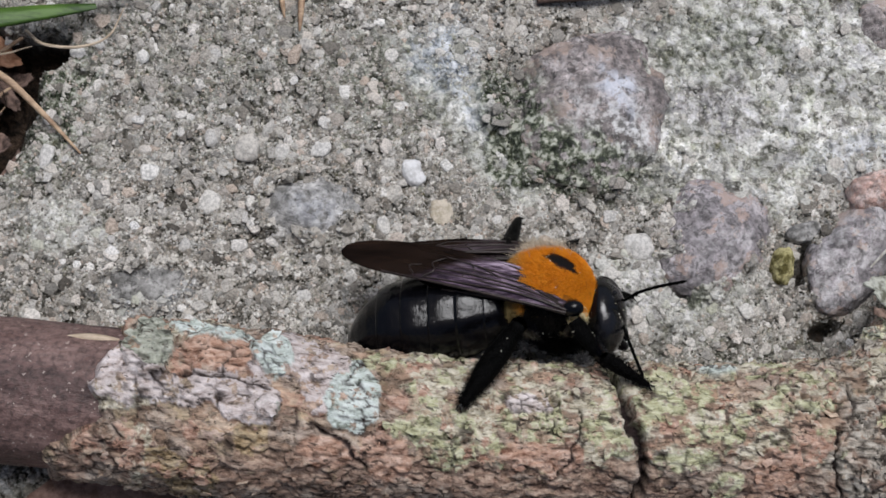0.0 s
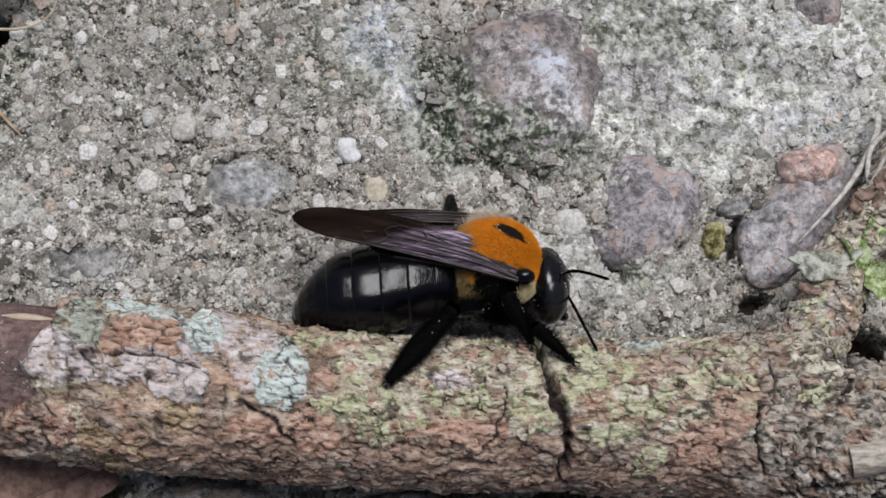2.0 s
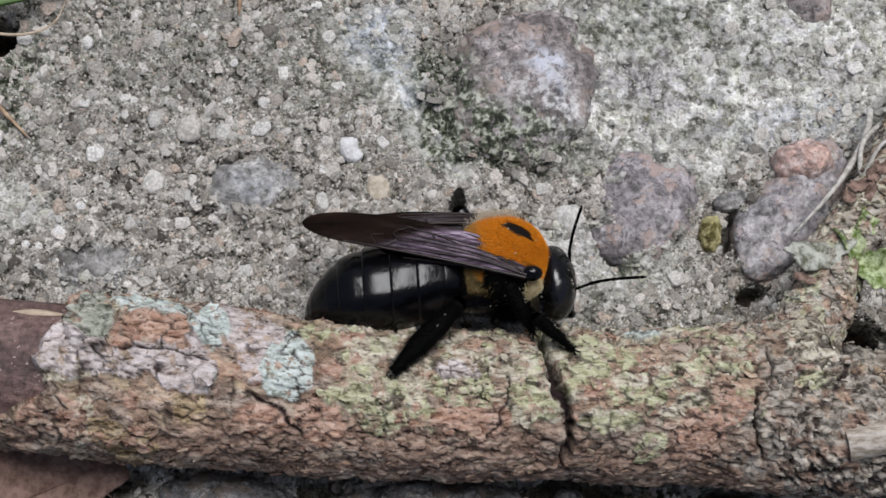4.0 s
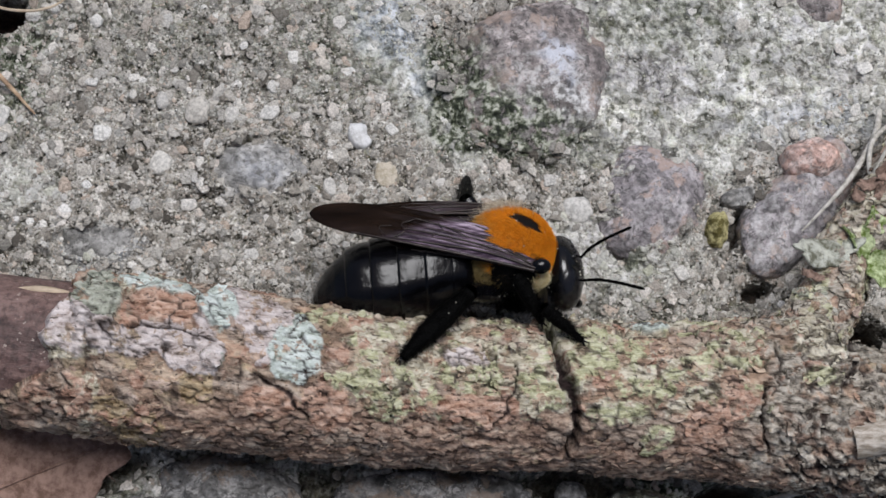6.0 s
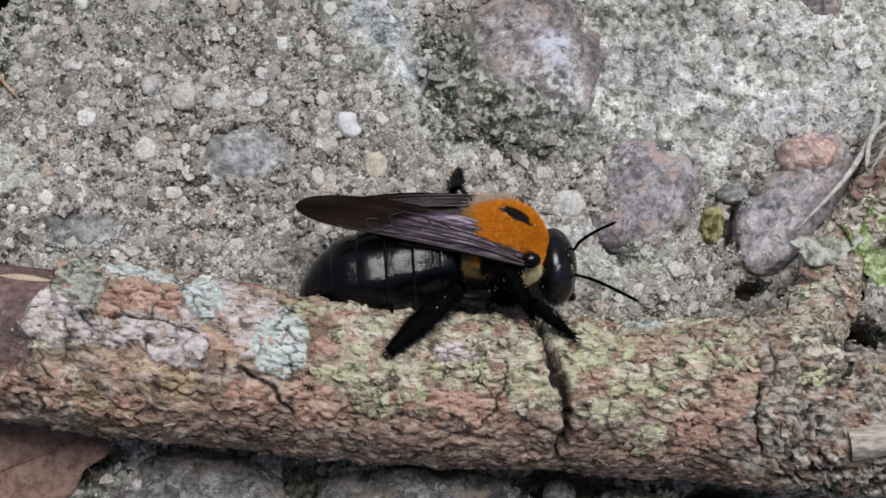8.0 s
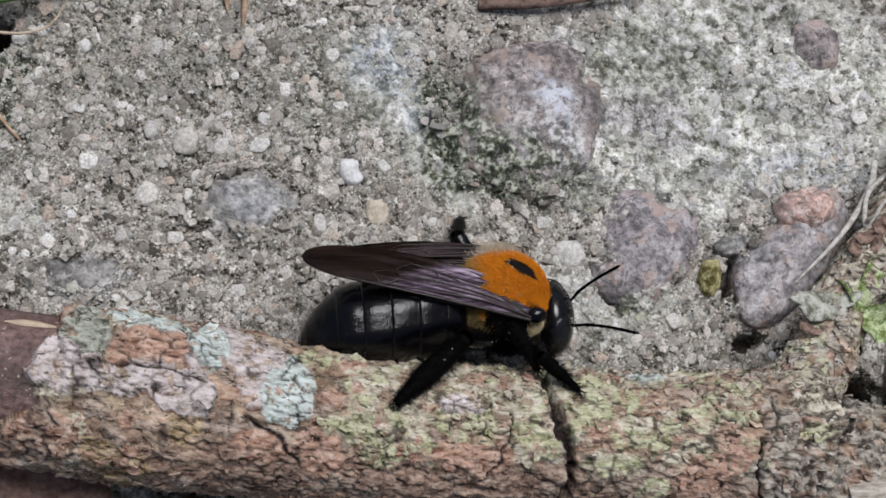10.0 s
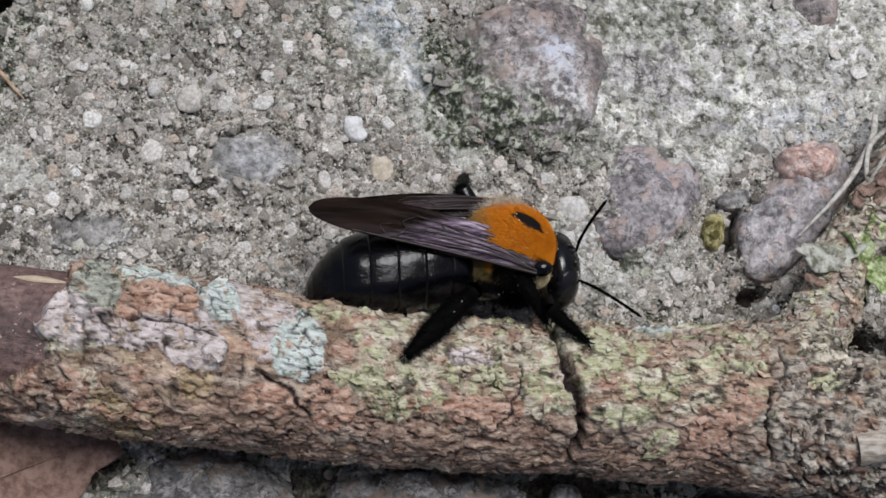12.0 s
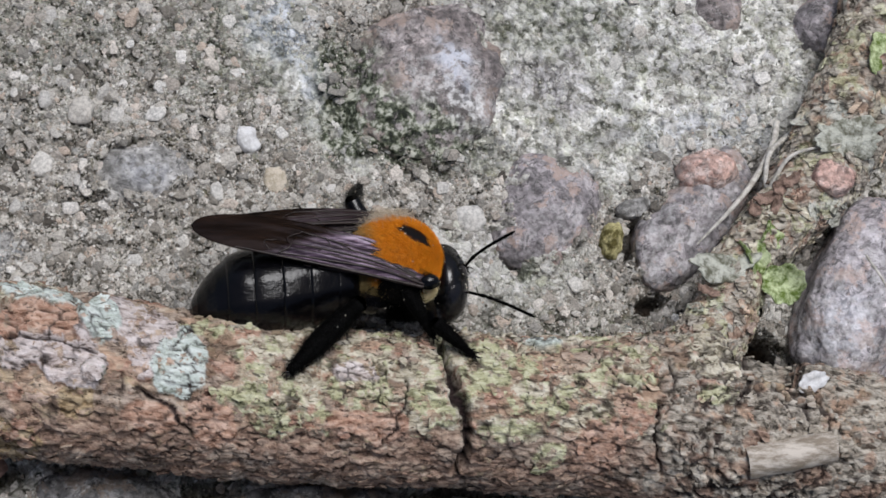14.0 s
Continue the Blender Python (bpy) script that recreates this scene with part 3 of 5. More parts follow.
def stains(x, y):
    """Algae, pale crust and bluish patches on the cobbles, where they lie in the plan."""
    algae_and_shade = np.clip(ellipse(x, y, 5.2, 7.8, 7.6, 2.6, -4, 0.5, 71, 0.5, 2.5) + ellipse(x, y, 1.4, 12.5, 2.8, 6.0, 12, 0.5, 72, 0.5, 2.5) + 0.7 * ellipse(x, y, 19, -24.5, 5, 4, 0, 0.4, 75, 0.4, 3), 0, 1)
    pale = np.clip(0.05 + 0.6 * ellipse(x, y, 8.6, 11.4, 4.2, 3.0, 10, 0.6, 76, 0.5, 1.4) + 0.5 * ellipse(x, y, 11.5, 9.6, 3, 2, 0, 0.5, 77, 0.5, 2) + 0.15 * ellipse(x, y, -17, -26, 7, 3.5, 0, 0.5, 78, 0.5, 3) + 0.3 * ellipse(x, y, 30, 1, 9, 5, 40, 0.5, 79, 0.5, 3) + 0.18 * ellipse(x, y, -16.5, 4.6, 4, 2.4, 0, 0.5, 80, 0.5, 2) + 0.4 * ellipse(x, y, 43, -8, 5, 6, -20, 0.5, 85, 0.5, 3) + 0.2 * ellipse(x, y, 19.5, 0, 3, 3, 0, 0.5, 86, 0.5, 2), 0, 1)
    # the first bluish patch is a glint painted on the large cobble
    blue = np.clip(0.65 * ellipse(x, y, 9.6, 14.0, 1.3, 2.2, 25, 0.9, 87, 0.5, 0.9) + 0.2 * ellipse(x, y, -15.6, 3.2, 2.4, 1.6, -20, 0.5, 88, 0.5, 1.5) + 0.25 * ellipse(x, y, 42.5, -8.5, 2.2, 3.0, -20, 0.5, 89, 0.5, 1.5), 0, 1)
    return dict(algae_and_shade=algae_and_shade, pale=pale, blue=blue)


def stone(label, x, y, z, size, turn, material, seed, category="stone", group="stones set in the concrete", **more):
    ob = new("stone", stone_mesh("stone", size, seed, material, stain=(x, y, turn), **more))
    ob.matrix_world = pose(x * MM, y * MM, z * MM, 0, 0, turn)
    return tagged(ob, label, category, group)


def build_stones():
    stone("large brown-grey granite cobble set in the concrete", 6.8, 13.2, -2.2, (7.5, 7.4, 5.2), 14, BROWN_GRANITE, 11, level=6, boxy=0.72, grit=0.6)
    stone("oval lilac-grey granite pebble set in the concrete", 18.7, 2.2, -1.3, (4.6, 5.8, 2.8), -14, GRANITE, 12, level=6, boxy=0.82, grit=0.22)
    stone("long lilac-grey stone leaning beside the oval pebble", 31.0, 1.9, -0.3, (7.4, 3.6, 3.2), 50, GRANITE, 13, level=6, boxy=0.8, grit=0.2)
    stone("rounded pink stone capping the long grey one", 32.4, 6.0, 1.2, (2.8, 1.9, 1.9), 14, PINK_STONE, 14, level=5, boxy=0.8)
    stone("flat bluish-grey stone worn level with the concrete", -16.5, 3.9, -1.1, (4.8, 3.3, 1.5), 10, GREY_GRANITE, 15, boxy=0.8, grit=0.35)
    stone("dark flat stone worn level with the concrete", -30.0, -3.4, -1.3, (5.2, 2.3, 1.6), 6, GREY_GRANITE, 16, boxy=0.8, grit=0.35)
    stone("small pale stone on the concrete", 34.2, 21.8, -0.3, (2.1, 2.6, 1.7), 10, BROWN_GRANITE, 17, level=5, boxy=0.8, facets=0.35)
    stone("dark grey stone beside the forked branch", 44.8, 21.2, -0.6, (4.2, 3.2, 2.6), 20, GRANITE, 18, boxy=0.8)
    stone("thin flat grey stone chip beside the long stone", 26.2, 2.7, 0.2, (2.2, 1.0, 0.6), 10, GREY_GRANITE, 19, level=4, boxy=0.8)
    stone("smooth grey-pink stone wedged in the fork of the branch", 45.7, -4.5, 1.7, (5.4, 9.4, 5.0), -24, PINK_GRANITE, 20, level=6, boxy=0.8, grit=0.2)
    stone("small pink brick chip beside the branch", 41.3, 4.0, 7.9, (1.9, 1.4, 1.0), -24, PINK_STONE, 21, level=4, boxy=0.55, facets=0.35)
    stone("rounded brownish-grey cobble below the stick", -19.2, -27.2, -1.8, (8.2, 5.4, 4.0), 6, SHADED_GRANITE, 22, level=6, boxy=0.8, facets=0.35, grit=0.8)
    stone("rounded dark grey cobble below the stick", 0.2, -28.2, -2.2, (10.2, 6.4, 4.4), -8, SHADED_GRANITE, 23, level=6, boxy=0.8, facets=0.35, grit=0.8)
    stone("small grey pebble between the cobbles", 10.8, -24.0, -0.2, (1.3, 1.3, 0.9), 0, GREY_GRANITE, 24, level=4)
    stone("dark stone beside the black hollow", 16.8, -26.4, -1.4, (4.0, 3.4, 2.6), 0, SHADED_GRANITE, 25, boxy=0.8)
    stone("grey-blue cobble below the fork", 34.0, -28.6, -1.6, (6.4, 4.6, 3.6), 0, SHADED_GRANITE, 26, boxy=0.8)
    stone("yellow lichened chip beside the oval pebble", 24.0, -0.4, 0.1, (0.36, 1.5, 0.8), -4, YELLOW_LICHEN, 27, level=5, boxy=0.9, facets=0.7, grit=0.6)
    stone("white chip of quartz in the concrete", -7.6, 6.9, 0.25, (1.0, 1.2, 0.5), 18, WHITE_STONE, 28, level=4, facets=0.55, boxy=0.65, grit=0.05)
    stone("sand-coloured chip in the concrete", -5.2, 3.6, 0.05, (1.1, 1.15, 0.5), 0, SAND_STONE, 29, level=4, facets=0.4, boxy=0.6, grit=0.1)


def build_pebbles(ground):
    """Pebbles proud of the concrete: the larger ones at their places, the smaller strewn."""
    shapes = [stone_mesh("pebble", (1, 1, 0.62), 100 + i, PEBBLE, level=3, rough=0.3, facets=0.55, boxy=0.82, grit=0.0) for i in range(9)]
    rng = random.Random(4)
    spots = [(-21.7, 8.8, 1.25, 0.9), (-24.7, 9.6, 0.85, 0.75), (-18.8, 8.4, 0.85, 0.8), (-15.5, 9.1, 0.95, 0.8), (-4.8, 7.6, 0.7, 0.8), (-10.1, 2.2, 0.95, 0.6), (16.5, 8.7, 0.9, 0.7), (36.9, 11.3, 0.8, 0.7), (35.2, 10.9, 0.5, 0.9), (29.0, 8.9, 0.8, 0.8), (31.2, 8.7, 0.55, 1), (-38.3, 7.4, 1.1, 0.6), (-29.8, 6.2, 0.9, 0.9), (-33.4, 4.7, 0.9, 0.6), (-24.7, 3.8, 1.0, 1.1), (-12.2, 9.4, 1.0, 0.9), (0.7, 20.2, 1.1, 0.6), (-2.2, 5.0, 0.8, 0.6), (11.6, 0.9, 1.3, 1.0), (22.5, 6.4, 0.5, 0.9)]
    for _ in range(270):
        x, y = rng.uniform(-40, 40), rng.uniform(-7, 22)
        if 0 < x < 15 and 8 < y < 21 or 14 < x < 38 and -3 < y < 8 or x > 13 and y > 5 and rng.random() < 0.65:
            continue
        r = 0.32 + 0.5 * rng.random() ** 2.2
        spots.append((x, y, r, rng.uniform(0.65, 1)))
    zs = slab_height(np.array([s[0] for s in spots]), np.array([s[1] for s in spots]))[0]
    for (x, y, r, w), z in zip(spots, zs):
        ob = new("pebble", shapes[rng.randrange(9)])
        ob.parent = ground
        ob.matrix_basis = Matrix.LocRotScale((x * MM, y * MM, (z - 0.05 * r) * MM), Euler((rng.uniform(-0.3, 0.3), rng.uniform(-0.3, 0.3), rng.uniform(0, 6.3))), (r, r * w, r * rng.uniform(0.45, 0.75)))


def build_grit(ground):
    """Sharp sand grains bedded in the concrete, too many to count, and paler ones in the limy stretches."""
    rng = np.random.RandomState(17)
    octa = np.array([(1, 0, 0), (-1, 0, 0), (0, 1, 0), (0, -1, 0), (0, 0, 1), (0, 0, -1)], float)
    octa_f = np.array([(0, 2, 4), (2, 1, 4), (1, 3, 4), (3, 0, 4), (2, 0, 5), (1, 2, 5), (3, 1, 5), (0, 3, 5)])
    common, limy = [], []
    for n, low, more, power, (v, f), flat in ((15000, 0.14, 0.50, 3.2, BALLS[1], 0.45), (60000, 0.06, 0.12, 1, (octa, octa_f), 1.0)):
        x, y = rng.uniform(-48, 46, n), rng.uniform(-30 if n < 20000 else -12, 24, n)
        r = low + more * rng.rand(n) ** power
        h, m = slab_height(x, y)
        keep = (rng.rand(n) > 0.45 * m["algae_and_shade"] + 0.3 * m["blue"] + 0.8 * m["pale"] + 2 * m["hollow"]) & ~((y < -11) & (y > -22))
        x, y, r, h, pale = x[keep], y[keep], r[keep], h[keep], np.maximum(m["pale"], m["blue"])[keep] > 0.25 + 0.5 * rng.rand(keep.sum())
        n = len(x)
        q = np.linalg.qr(rng.normal(size=(n, 3, 3)))[0]
        shape = np.sign(v) * np.abs(v) ** 0.7
        shape = shape[None] * (0.65 + 0.7 * rng.rand(n, len(v), 1)) * (rng.rand(n, 1, 3) * 0.7 + 0.65)
        verts = np.einsum("nvi,nij->nvj", shape, q) * r[:, None, None] * (1, 1, flat) + np.stack([x, y, h - 0.22 * r], 1)[:, None]
        for sort, pick in ((common, ~pale), (limy, pale)):
            k = verts[pick]
            sort.append((k.reshape(-1, 3), (f[None] + (np.arange(len(k)) * len(v))[:, None, None]).reshape(-1, 3)))
    tagged(part("grit", mesh_from("grit", *joined(common), GRIT, False), ground, "sharp grey sand grains"), kind="stuff")
    tagged(part("grit", mesh_from("grit", *joined(limy), PALE_GRIT, False), ground, "pale limy sand grains"), kind="stuff")


# ---- the stick ----
AXIS = [(-95, -11.0, 6.0, 5.4), (-60, -12.6, 6.2, 5.6), (-40, -13.7, 6.6, 5.7), (-33, -14.4, 6.9, 6.5), (-25, -15.1, 7.1, 6.8), (-14, -16.1, 6.7, 6.25), (0, -17.0, 6.4, 5.9), (15, -17.0, 6.5, 6.1), (28, -17.2, 7.0, 6.9), (37, -18.2, 6.4, 6.2), (44, -18.6, 6.2, 5.8), (60, -19.4, 6.0, 5.7), (100, -21, 6.0, 5.5)]


def axis_at(x):
    a = np.array(AXIS)
    return np.stack([np.interp(x, a[:, 0], a[:, k]) for k in (1, 2, 3)])


def smooth_axis(x):
    return (axis_at(x - 4) + axis_at(x) * 2 + axis_at(x + 4)) / 4


def bark_relief(x, s):
    """Depth in mm of scaly bark at the place x along and s around a branch, and its masks."""
    z0 = np.zeros_like(x)
    wx = x + 1.6 * (fbm(x, s, z0, 3.0, 201) - 0.5)
    ws = s + 1.6 * (fbm(x, s, z0, 3.0, 202) - 0.5)
    f1, f2, r = cells(wx / 2.3, ws, 0.85, 203)
    g1, g2, q = cells(wx / 2.2, ws, 0.36, 204)
    gap = 1 - step(0.03, 0.16, f2 - f1)
    gap2 = 1 - step(0.02, 0.18, g2 - g1)
    big = fbm(x, s, z0, 5.0, 205, 4) - 0.5
    h = 0.36 * (r - 0.5) + 0.2 * (q - 0.5) - 0.42 * gap * step(0.4, 0.7, fbm(x, s, z0, 4, 206)) - 0.08 * gap2 + 0.95 * big + 0.5 * (fbm(x / 1.5, s, z0, 0.8, 207, 4) - 0.5)
    return h, dict(scale=np.clip(r + 0.10 * (q - 0.5), 0, 1), plate=r, gap=np.clip(0.85 * gap * step(0.47, 0.62, fbm(x, s, z0, 3, 208)) + 0.2 * gap2 * step(0.5, 0.64, fbm(x, s, z0, 2, 209)) + 0.7 * step(0.66, 0.74, fbm(x / 1.6, s, z0, 0.7, 210)), 0, 1))


def crack(x, y, path, width):
    """Nearness, 0 to 1, to a crack along a few points of the plan."""
    best = np.full(x.shape, 99.0)
    jx = x + 1.3 * (fbm(x, y, 0 * x, 1.3, 301, 4) - 0.5)
    for (ax, ay), (bx, by) in zip(path, path[1:]):
        dx, dy = bx - ax, by - ay
        t = np.clip(((jx - ax) * dx + (y - ay) * dy) / (dx * dx + dy * dy), 0, 1)
        best = np.minimum(best, np.hypot(jx - ax - t * dx, y - ay - t * dy))
    return 1 - step(0.4 * width, width, best)


def bark_chips(v, out, pick, m, rng, low=0.11, more=0.36):
    """Thin seven-sided chips at the picked places of a bark, a little aslant, with its colours."""
    out = out + 0.15 * rng.normal(size=out.shape)
    out /= np.linalg.norm(out, axis=1)[:, None]
    turn = rng.uniform(0, np.pi, len(pick))
    along = np.cross(out, np.stack([np.cos(turn), np.sin(turn), 0 * turn], 1) + (0.05, 0.05, 0.4))
    along /= np.linalg.norm(along, axis=1)[:, None]
    aside = np.cross(out, along)
    size = low + more * rng.rand(len(pick)) ** 2.4
    ring = np.linspace(0, 2 * np.pi, 7, endpoint=False)[None] + 0.25 * rng.normal(size=(len(pick), 7))
    far = size[:, None] * (0.65 + 0.6 * rng.rand(len(pick), 7))
    flat = v[pick][:, None] + (far * np.cos(ring) * 1.7)[:, :, None] * along[:, None] + (far * np.sin(ring))[:, :, None] * aside[:, None]
    lift = (0.03 + 0.06 * rng.rand(len(pick)))[:, None, None] * out[:, None]
    chips = np.concatenate([flat + lift, flat - lift, (v[pick][:, None] + 1.15 * lift)], 1)
    k = np.arange(7)
    faces = np.concatenate([np.stack([k, (k + 1) % 7, 0 * k + 14], 1), np.stack([k, k + 7, (k + 1) % 7], 1), np.stack([(k + 1) % 7, k + 7, (k + 1) % 7 + 7], 1)])
    faces = faces[None] + 15 * np.arange(len(pick))[:, None, None]
    tint = {key: np.repeat(value[pick], 15) for key, value in m.items()}
    tint["scale"] = np.repeat(np.clip(m["scale"][pick] + 0.12 * rng.normal(size=len(pick)), 0, 1), 15)
    tint["gap"] = 0 * tint["scale"]
    return chips.reshape(-1, 3), faces.reshape(-1, 3), tint


def build_stick():
    stick = thing("broken_branch", "broken branch with lichen-spotted bark peeled from dark wood", "branch", (0, -16, 0))
    n = 240
    xs = np.concatenate([np.arange(-39.5, 52, 0.17), np.arange(52, 95, 0.8)])
    a = np.linspace(0, 2 * np.pi, n, endpoint=False)
    x, a = (k.ravel() for k in np.meshgrid(xs, a, indexing="ij"))
    cy, cz, r = smooth_axis(x)
    s = a * 6.3
    h, m = bark_relief(x, s)
    knot = np.exp(-(((x - 31.5) / 5.5) ** 2))
    h = h + 0.9 * knot * (0.5 + 0.5 * np.sin(a + 0.6)) + 0.7 * knot * (fbm(x + s, s, 0 * x, 1.6, 211) - 0.5) * 2
    y = cy + (r + h) * np.cos(a)
    up = np.sin(a) > -0.2
    z0 = np.zeros_like(x)
    cracks = [([(7.2, -11.6), (7.6, -14.5), (8.6, -17.5), (9.3, -19.3), (9.1, -22)], 0.46, 1.6), ([(4.3, -15.5), (4.4, -18), (2.6, -20.4)], 0.16, 0.5), ([(18.6, -11.5), (19.8, -13.6), (21.8, -15.5)], 0.16, 0.5), ([(25.4, -13.4), (26.2, -16.5)], 0.16, 0.6), ([(-16.5, -17), (-13.6, -18.6), (-12.0, -20.2)], 0.2, 0.5), ([(-26, -13.6), (-22, -13.9), (-19.6, -14.6)], 0.16, 0.5), ([(24.2, -17), (24.0, -19.5), (24.5, -22)], 0.25, 0.7)]
    for path, w, depth in cracks:
        k = crack(x, y, path, w) * up
        h = h - depth * k
        m["gap"] = np.maximum(m["gap"], k)
    n1, n2 = fbm(x, s, z0, 2.0, 221), fbm(x / 1.5, s, z0, 0.8, 222)
    spots = dict(
        slate=[(-29, -11.5, 2.0, 2.2, 0), (-19.6, -15.9, 0.8, 0.8, 0)],
        pale=[(-31.0, -13.4, 2.2, 1.7, 0), (-22.8, -15.1, 3.6, 1.6, -6), (-16.3, -12.9, 3.4, 2.4, -15), (-27.2, -14.6, 2.4, 0.9, -8), (0, -15.1, 2, 0.8, 0)],
        sage=[(-29.7, -15.2, 2.7, 1.2, 0), (-25, -9.8, 2.8, 1, -5), (-29.1, -19.4, 0.7, 1.5, 0), (-7.3, -15.6, 1.2, 1.6, 0), (14.1, -16.2, 2, 0.9, 0), (6.8, -13.9, 2, 1.4, 0), (14.1, -19.3, 1.7, 0.5, 0), (28.5, -12.7, 2, 2, 0)],
        mint=[(-23.4, -10.2, 3.4, 0.9, -10), (-19.2, -11.6, 1.3, 1.8, 30), (-12.9, -15.2, 2.1, 2.5, 0), (15.9, -11.8, 1.5, 0.5, 0)],
        rust=[(-22.7, -12, 2.8, 1.4, -15), (-25.7, -12.5, 1.4, 1.1, 0), (-16.1, -15.5, 1.3, 0.9, 0), (-15.2, -19.4, 2.3, 1.2, -10), (-10.4, -19.8, 1.8, 1.9, 0), (-31.5, -18.9, 2.6, 1.4, 0), (-8.9, -15.3, 1.3, 1.1, 0), (-4.1, -20.3, 1.4, 1.6, 0), (-27.3, -13.9, 1.4, 0.7, 0), (1.2, -19.4, 3.9, 1.3, -5), (19.6, -20.1, 3, 2.0, 0), (22, -18.2, 1.4, 1.5, 0), (19.7, -15, 1.0, 1.4, -40), (-0.4, -21, 2.7, 0.8, 0)],
        ochre=[(-26.4, -20.4, 2.7, 1, -20), (-25, -20.9, 1.3, 0.7, -30), (-21, -18.1, 1.4, 1.6, 0)],
        green=[(-11.3, -12.2, 1.6, 0.7, -5), (-8.5, -17.1, 1.7, 0.9, 0), (-5.9, -19, 1.3, 1.1, 0), (10.9, -15, 2, 0.8, 0), (1.2, -16.3, 2.7, 1.2, 0), (7, -18.6, 1.5, 0.5, 0), (18.5, -15.6, 1.7, 0.9, -30), (10.7, -13.2, 2, 0.7, 0), (5.4, -17.1, 2, 0.9, -20), (12.9, -19.1, 2.3, 0.7, 0), (14.7, -17.4, 2, 0.7, 0), (16, -20.9, 1.3, 1, 0), (29.3, -16.2, 1.3, 0.9, 0)],
    )
    ragged = dict(slate=0.45, pale=0.85, sage=0.75, mint=0.55, rust=0.7, ochre=0.7, green=0.8)
    for i, (key, places) in enumerate(spots.items()):
        m[key] = 0 * x
        for j, (px, py, rx, ry, turn) in enumerate(places):
            m[key] = np.maximum(m[key], ellipse(x, y, px, py, rx * 1.05, ry * 1.05, turn, ragged[key], 600 + 20 * i + j, 0.14, 2.0))
        m[key] = m[key] * up
    middle = step(-11, -7, x) * (1 - step(21, 27, x)) * up
    crumbs = fbm(x / 1.5, s, z0, 1.3, 223)
    m["sage"] = np.maximum(m["sage"], middle * step(0.45, 0.50, crumbs) * step(-21, -18, y))
    m["green"] = np.maximum(m["green"], middle * step(0.60, 0.63, fbm(x / 1.4, s, z0, 1.1, 224)) * step(-22, -18, y))
    m["rust"] = np.maximum(m["rust"], 0.9 * step(0.66, 0.70, n2) * (1 - 0.6 * step(24, 30, x)))
    m["brown"] = np.clip((1 - step(-20.8, -18.6, y + 6.0 * (n1 - 0.5))) + (1 - up) + 0.9 * step(0.60, 0.64, n1) + step(13, 20, x) * (1 - step(-20.5, -18, y + 3.0 * (n1 - 0.5))) + step(22, 26, x) * (1 - step(-17, -15, y)) * step(0.50, 0.56, n2) * 0.8, 0, 1) * (1 - m["ochre"])
    m["grey"] = np.clip(step(21, 27, x + 5 * (n1 - 0.5)) * step(0.40, 0.48, 0.6 * n2 + 0.4 * n1) + 0.4 * step(0.56, 0.62, n1), 0, 1)
    m["rust"] = m["rust"] * (1 - 0.7 * m["brown"])
    r_ = m.pop("plate")
    for key, jag in (("rust", 0.3), ("green", 0.4), ("sage", 0.4), ("pale", 0.35), ("mint", 0.3), ("slate", 0.3), ("ochre", 0.4)):
        m[key] = step(0.40, 0.52, m[key] + jag * (r_ - 0.5)) * step(0.02, 0.15, m[key])
    flake = ellipse(x, y, -22.9, -12.0, 3.2, 1.5, -15, 0.3, 251, 0.1, 1.5)
    m["flake"] = np.clip(flake + ellipse(x, y, -15.2, -19.2, 2.2, 1.2, -10, 0.45, 253, 0.15, 1.2) + ellipse(x, y, -10.4, -19.6, 1.7, 1.8, 0, 0.5, 254, 0.15, 1.0) + ellipse(x, y, 1.2, -19.2, 3.4, 1.1, -5, 0.5, 255, 0.15, 1.0) + ellipse(x, y, 19.6, -20, 2.2, 1.8, 0, 0.5, 256, 0.15, 1.0), 0, 1) * up
    h = h * (1 - 0.45 * np.maximum(m["flake"], np.maximum(m["mint"], m["pale"])))
    h = h + 0.22 * m["mint"] + 0.22 * m["pale"] + 0.14 * m["green"] + 0.34 * flake + 0.6 * m["slate"] + 0.2 * m["rust"] + 0.14 * m["sage"]
    # swirling ridges round the knot, and the dark hole beside it
    swirl = np.hypot(x - 33, (y + 20) * 1.2)
    rings = np.sin(swirl * 6.5 + 14 * n1 + 5 * n2) * np.exp(-(((swirl - 5.5) / 2.6) ** 2)) * up * step(0.3, 0.6, fbm(x, s, z0, 1.5, 226))
    h = h + 0.3 * rings * (0.4 + n2)
    m["gap"] = np.maximum(m["gap"], 0.9 * step(0.22, 0.6, -rings))
    h = h - 4.5 * ellipse(x, y, 34.2, -12.2, 3.3, 2.3, -20, 0.25, 252, 0.25, 1.0) * up
    # the torn left edge of the bark
    torn = -33.2 + 1.6 * (fbm(s, z0, z0, 2.5, 271) - 0.5) * 2 + 2.4 * step(-0.2, 0.9, np.cos(a)) - 3.6 * step(0.35, 0.9, -np.cos(a))
    edge = step(-0.1, 0.9, x - torn)
    h = np.where(x < torn + 0.9, h * edge - (1 - edge) * 1.6, h)
    rr = r + h
    v = np.stack([x, cy + rr * np.cos(a) + 16, cz + rr * np.sin(a)], 1)
    part("bark", mesh_from("bark", v, grid_faces(len(xs), n, True), BARK, True, m), stick, "flaking bark with green and mint lichen")
    # loose chips of bark and lichen, lying at a slant on it
    rng = np.random.RandomState(71)
    ok = np.where((np.sin(a) > -0.35) & (x > -32) & (x < 50))[0]
    pick = ok[rng.randint(0, len(ok), 2300)]
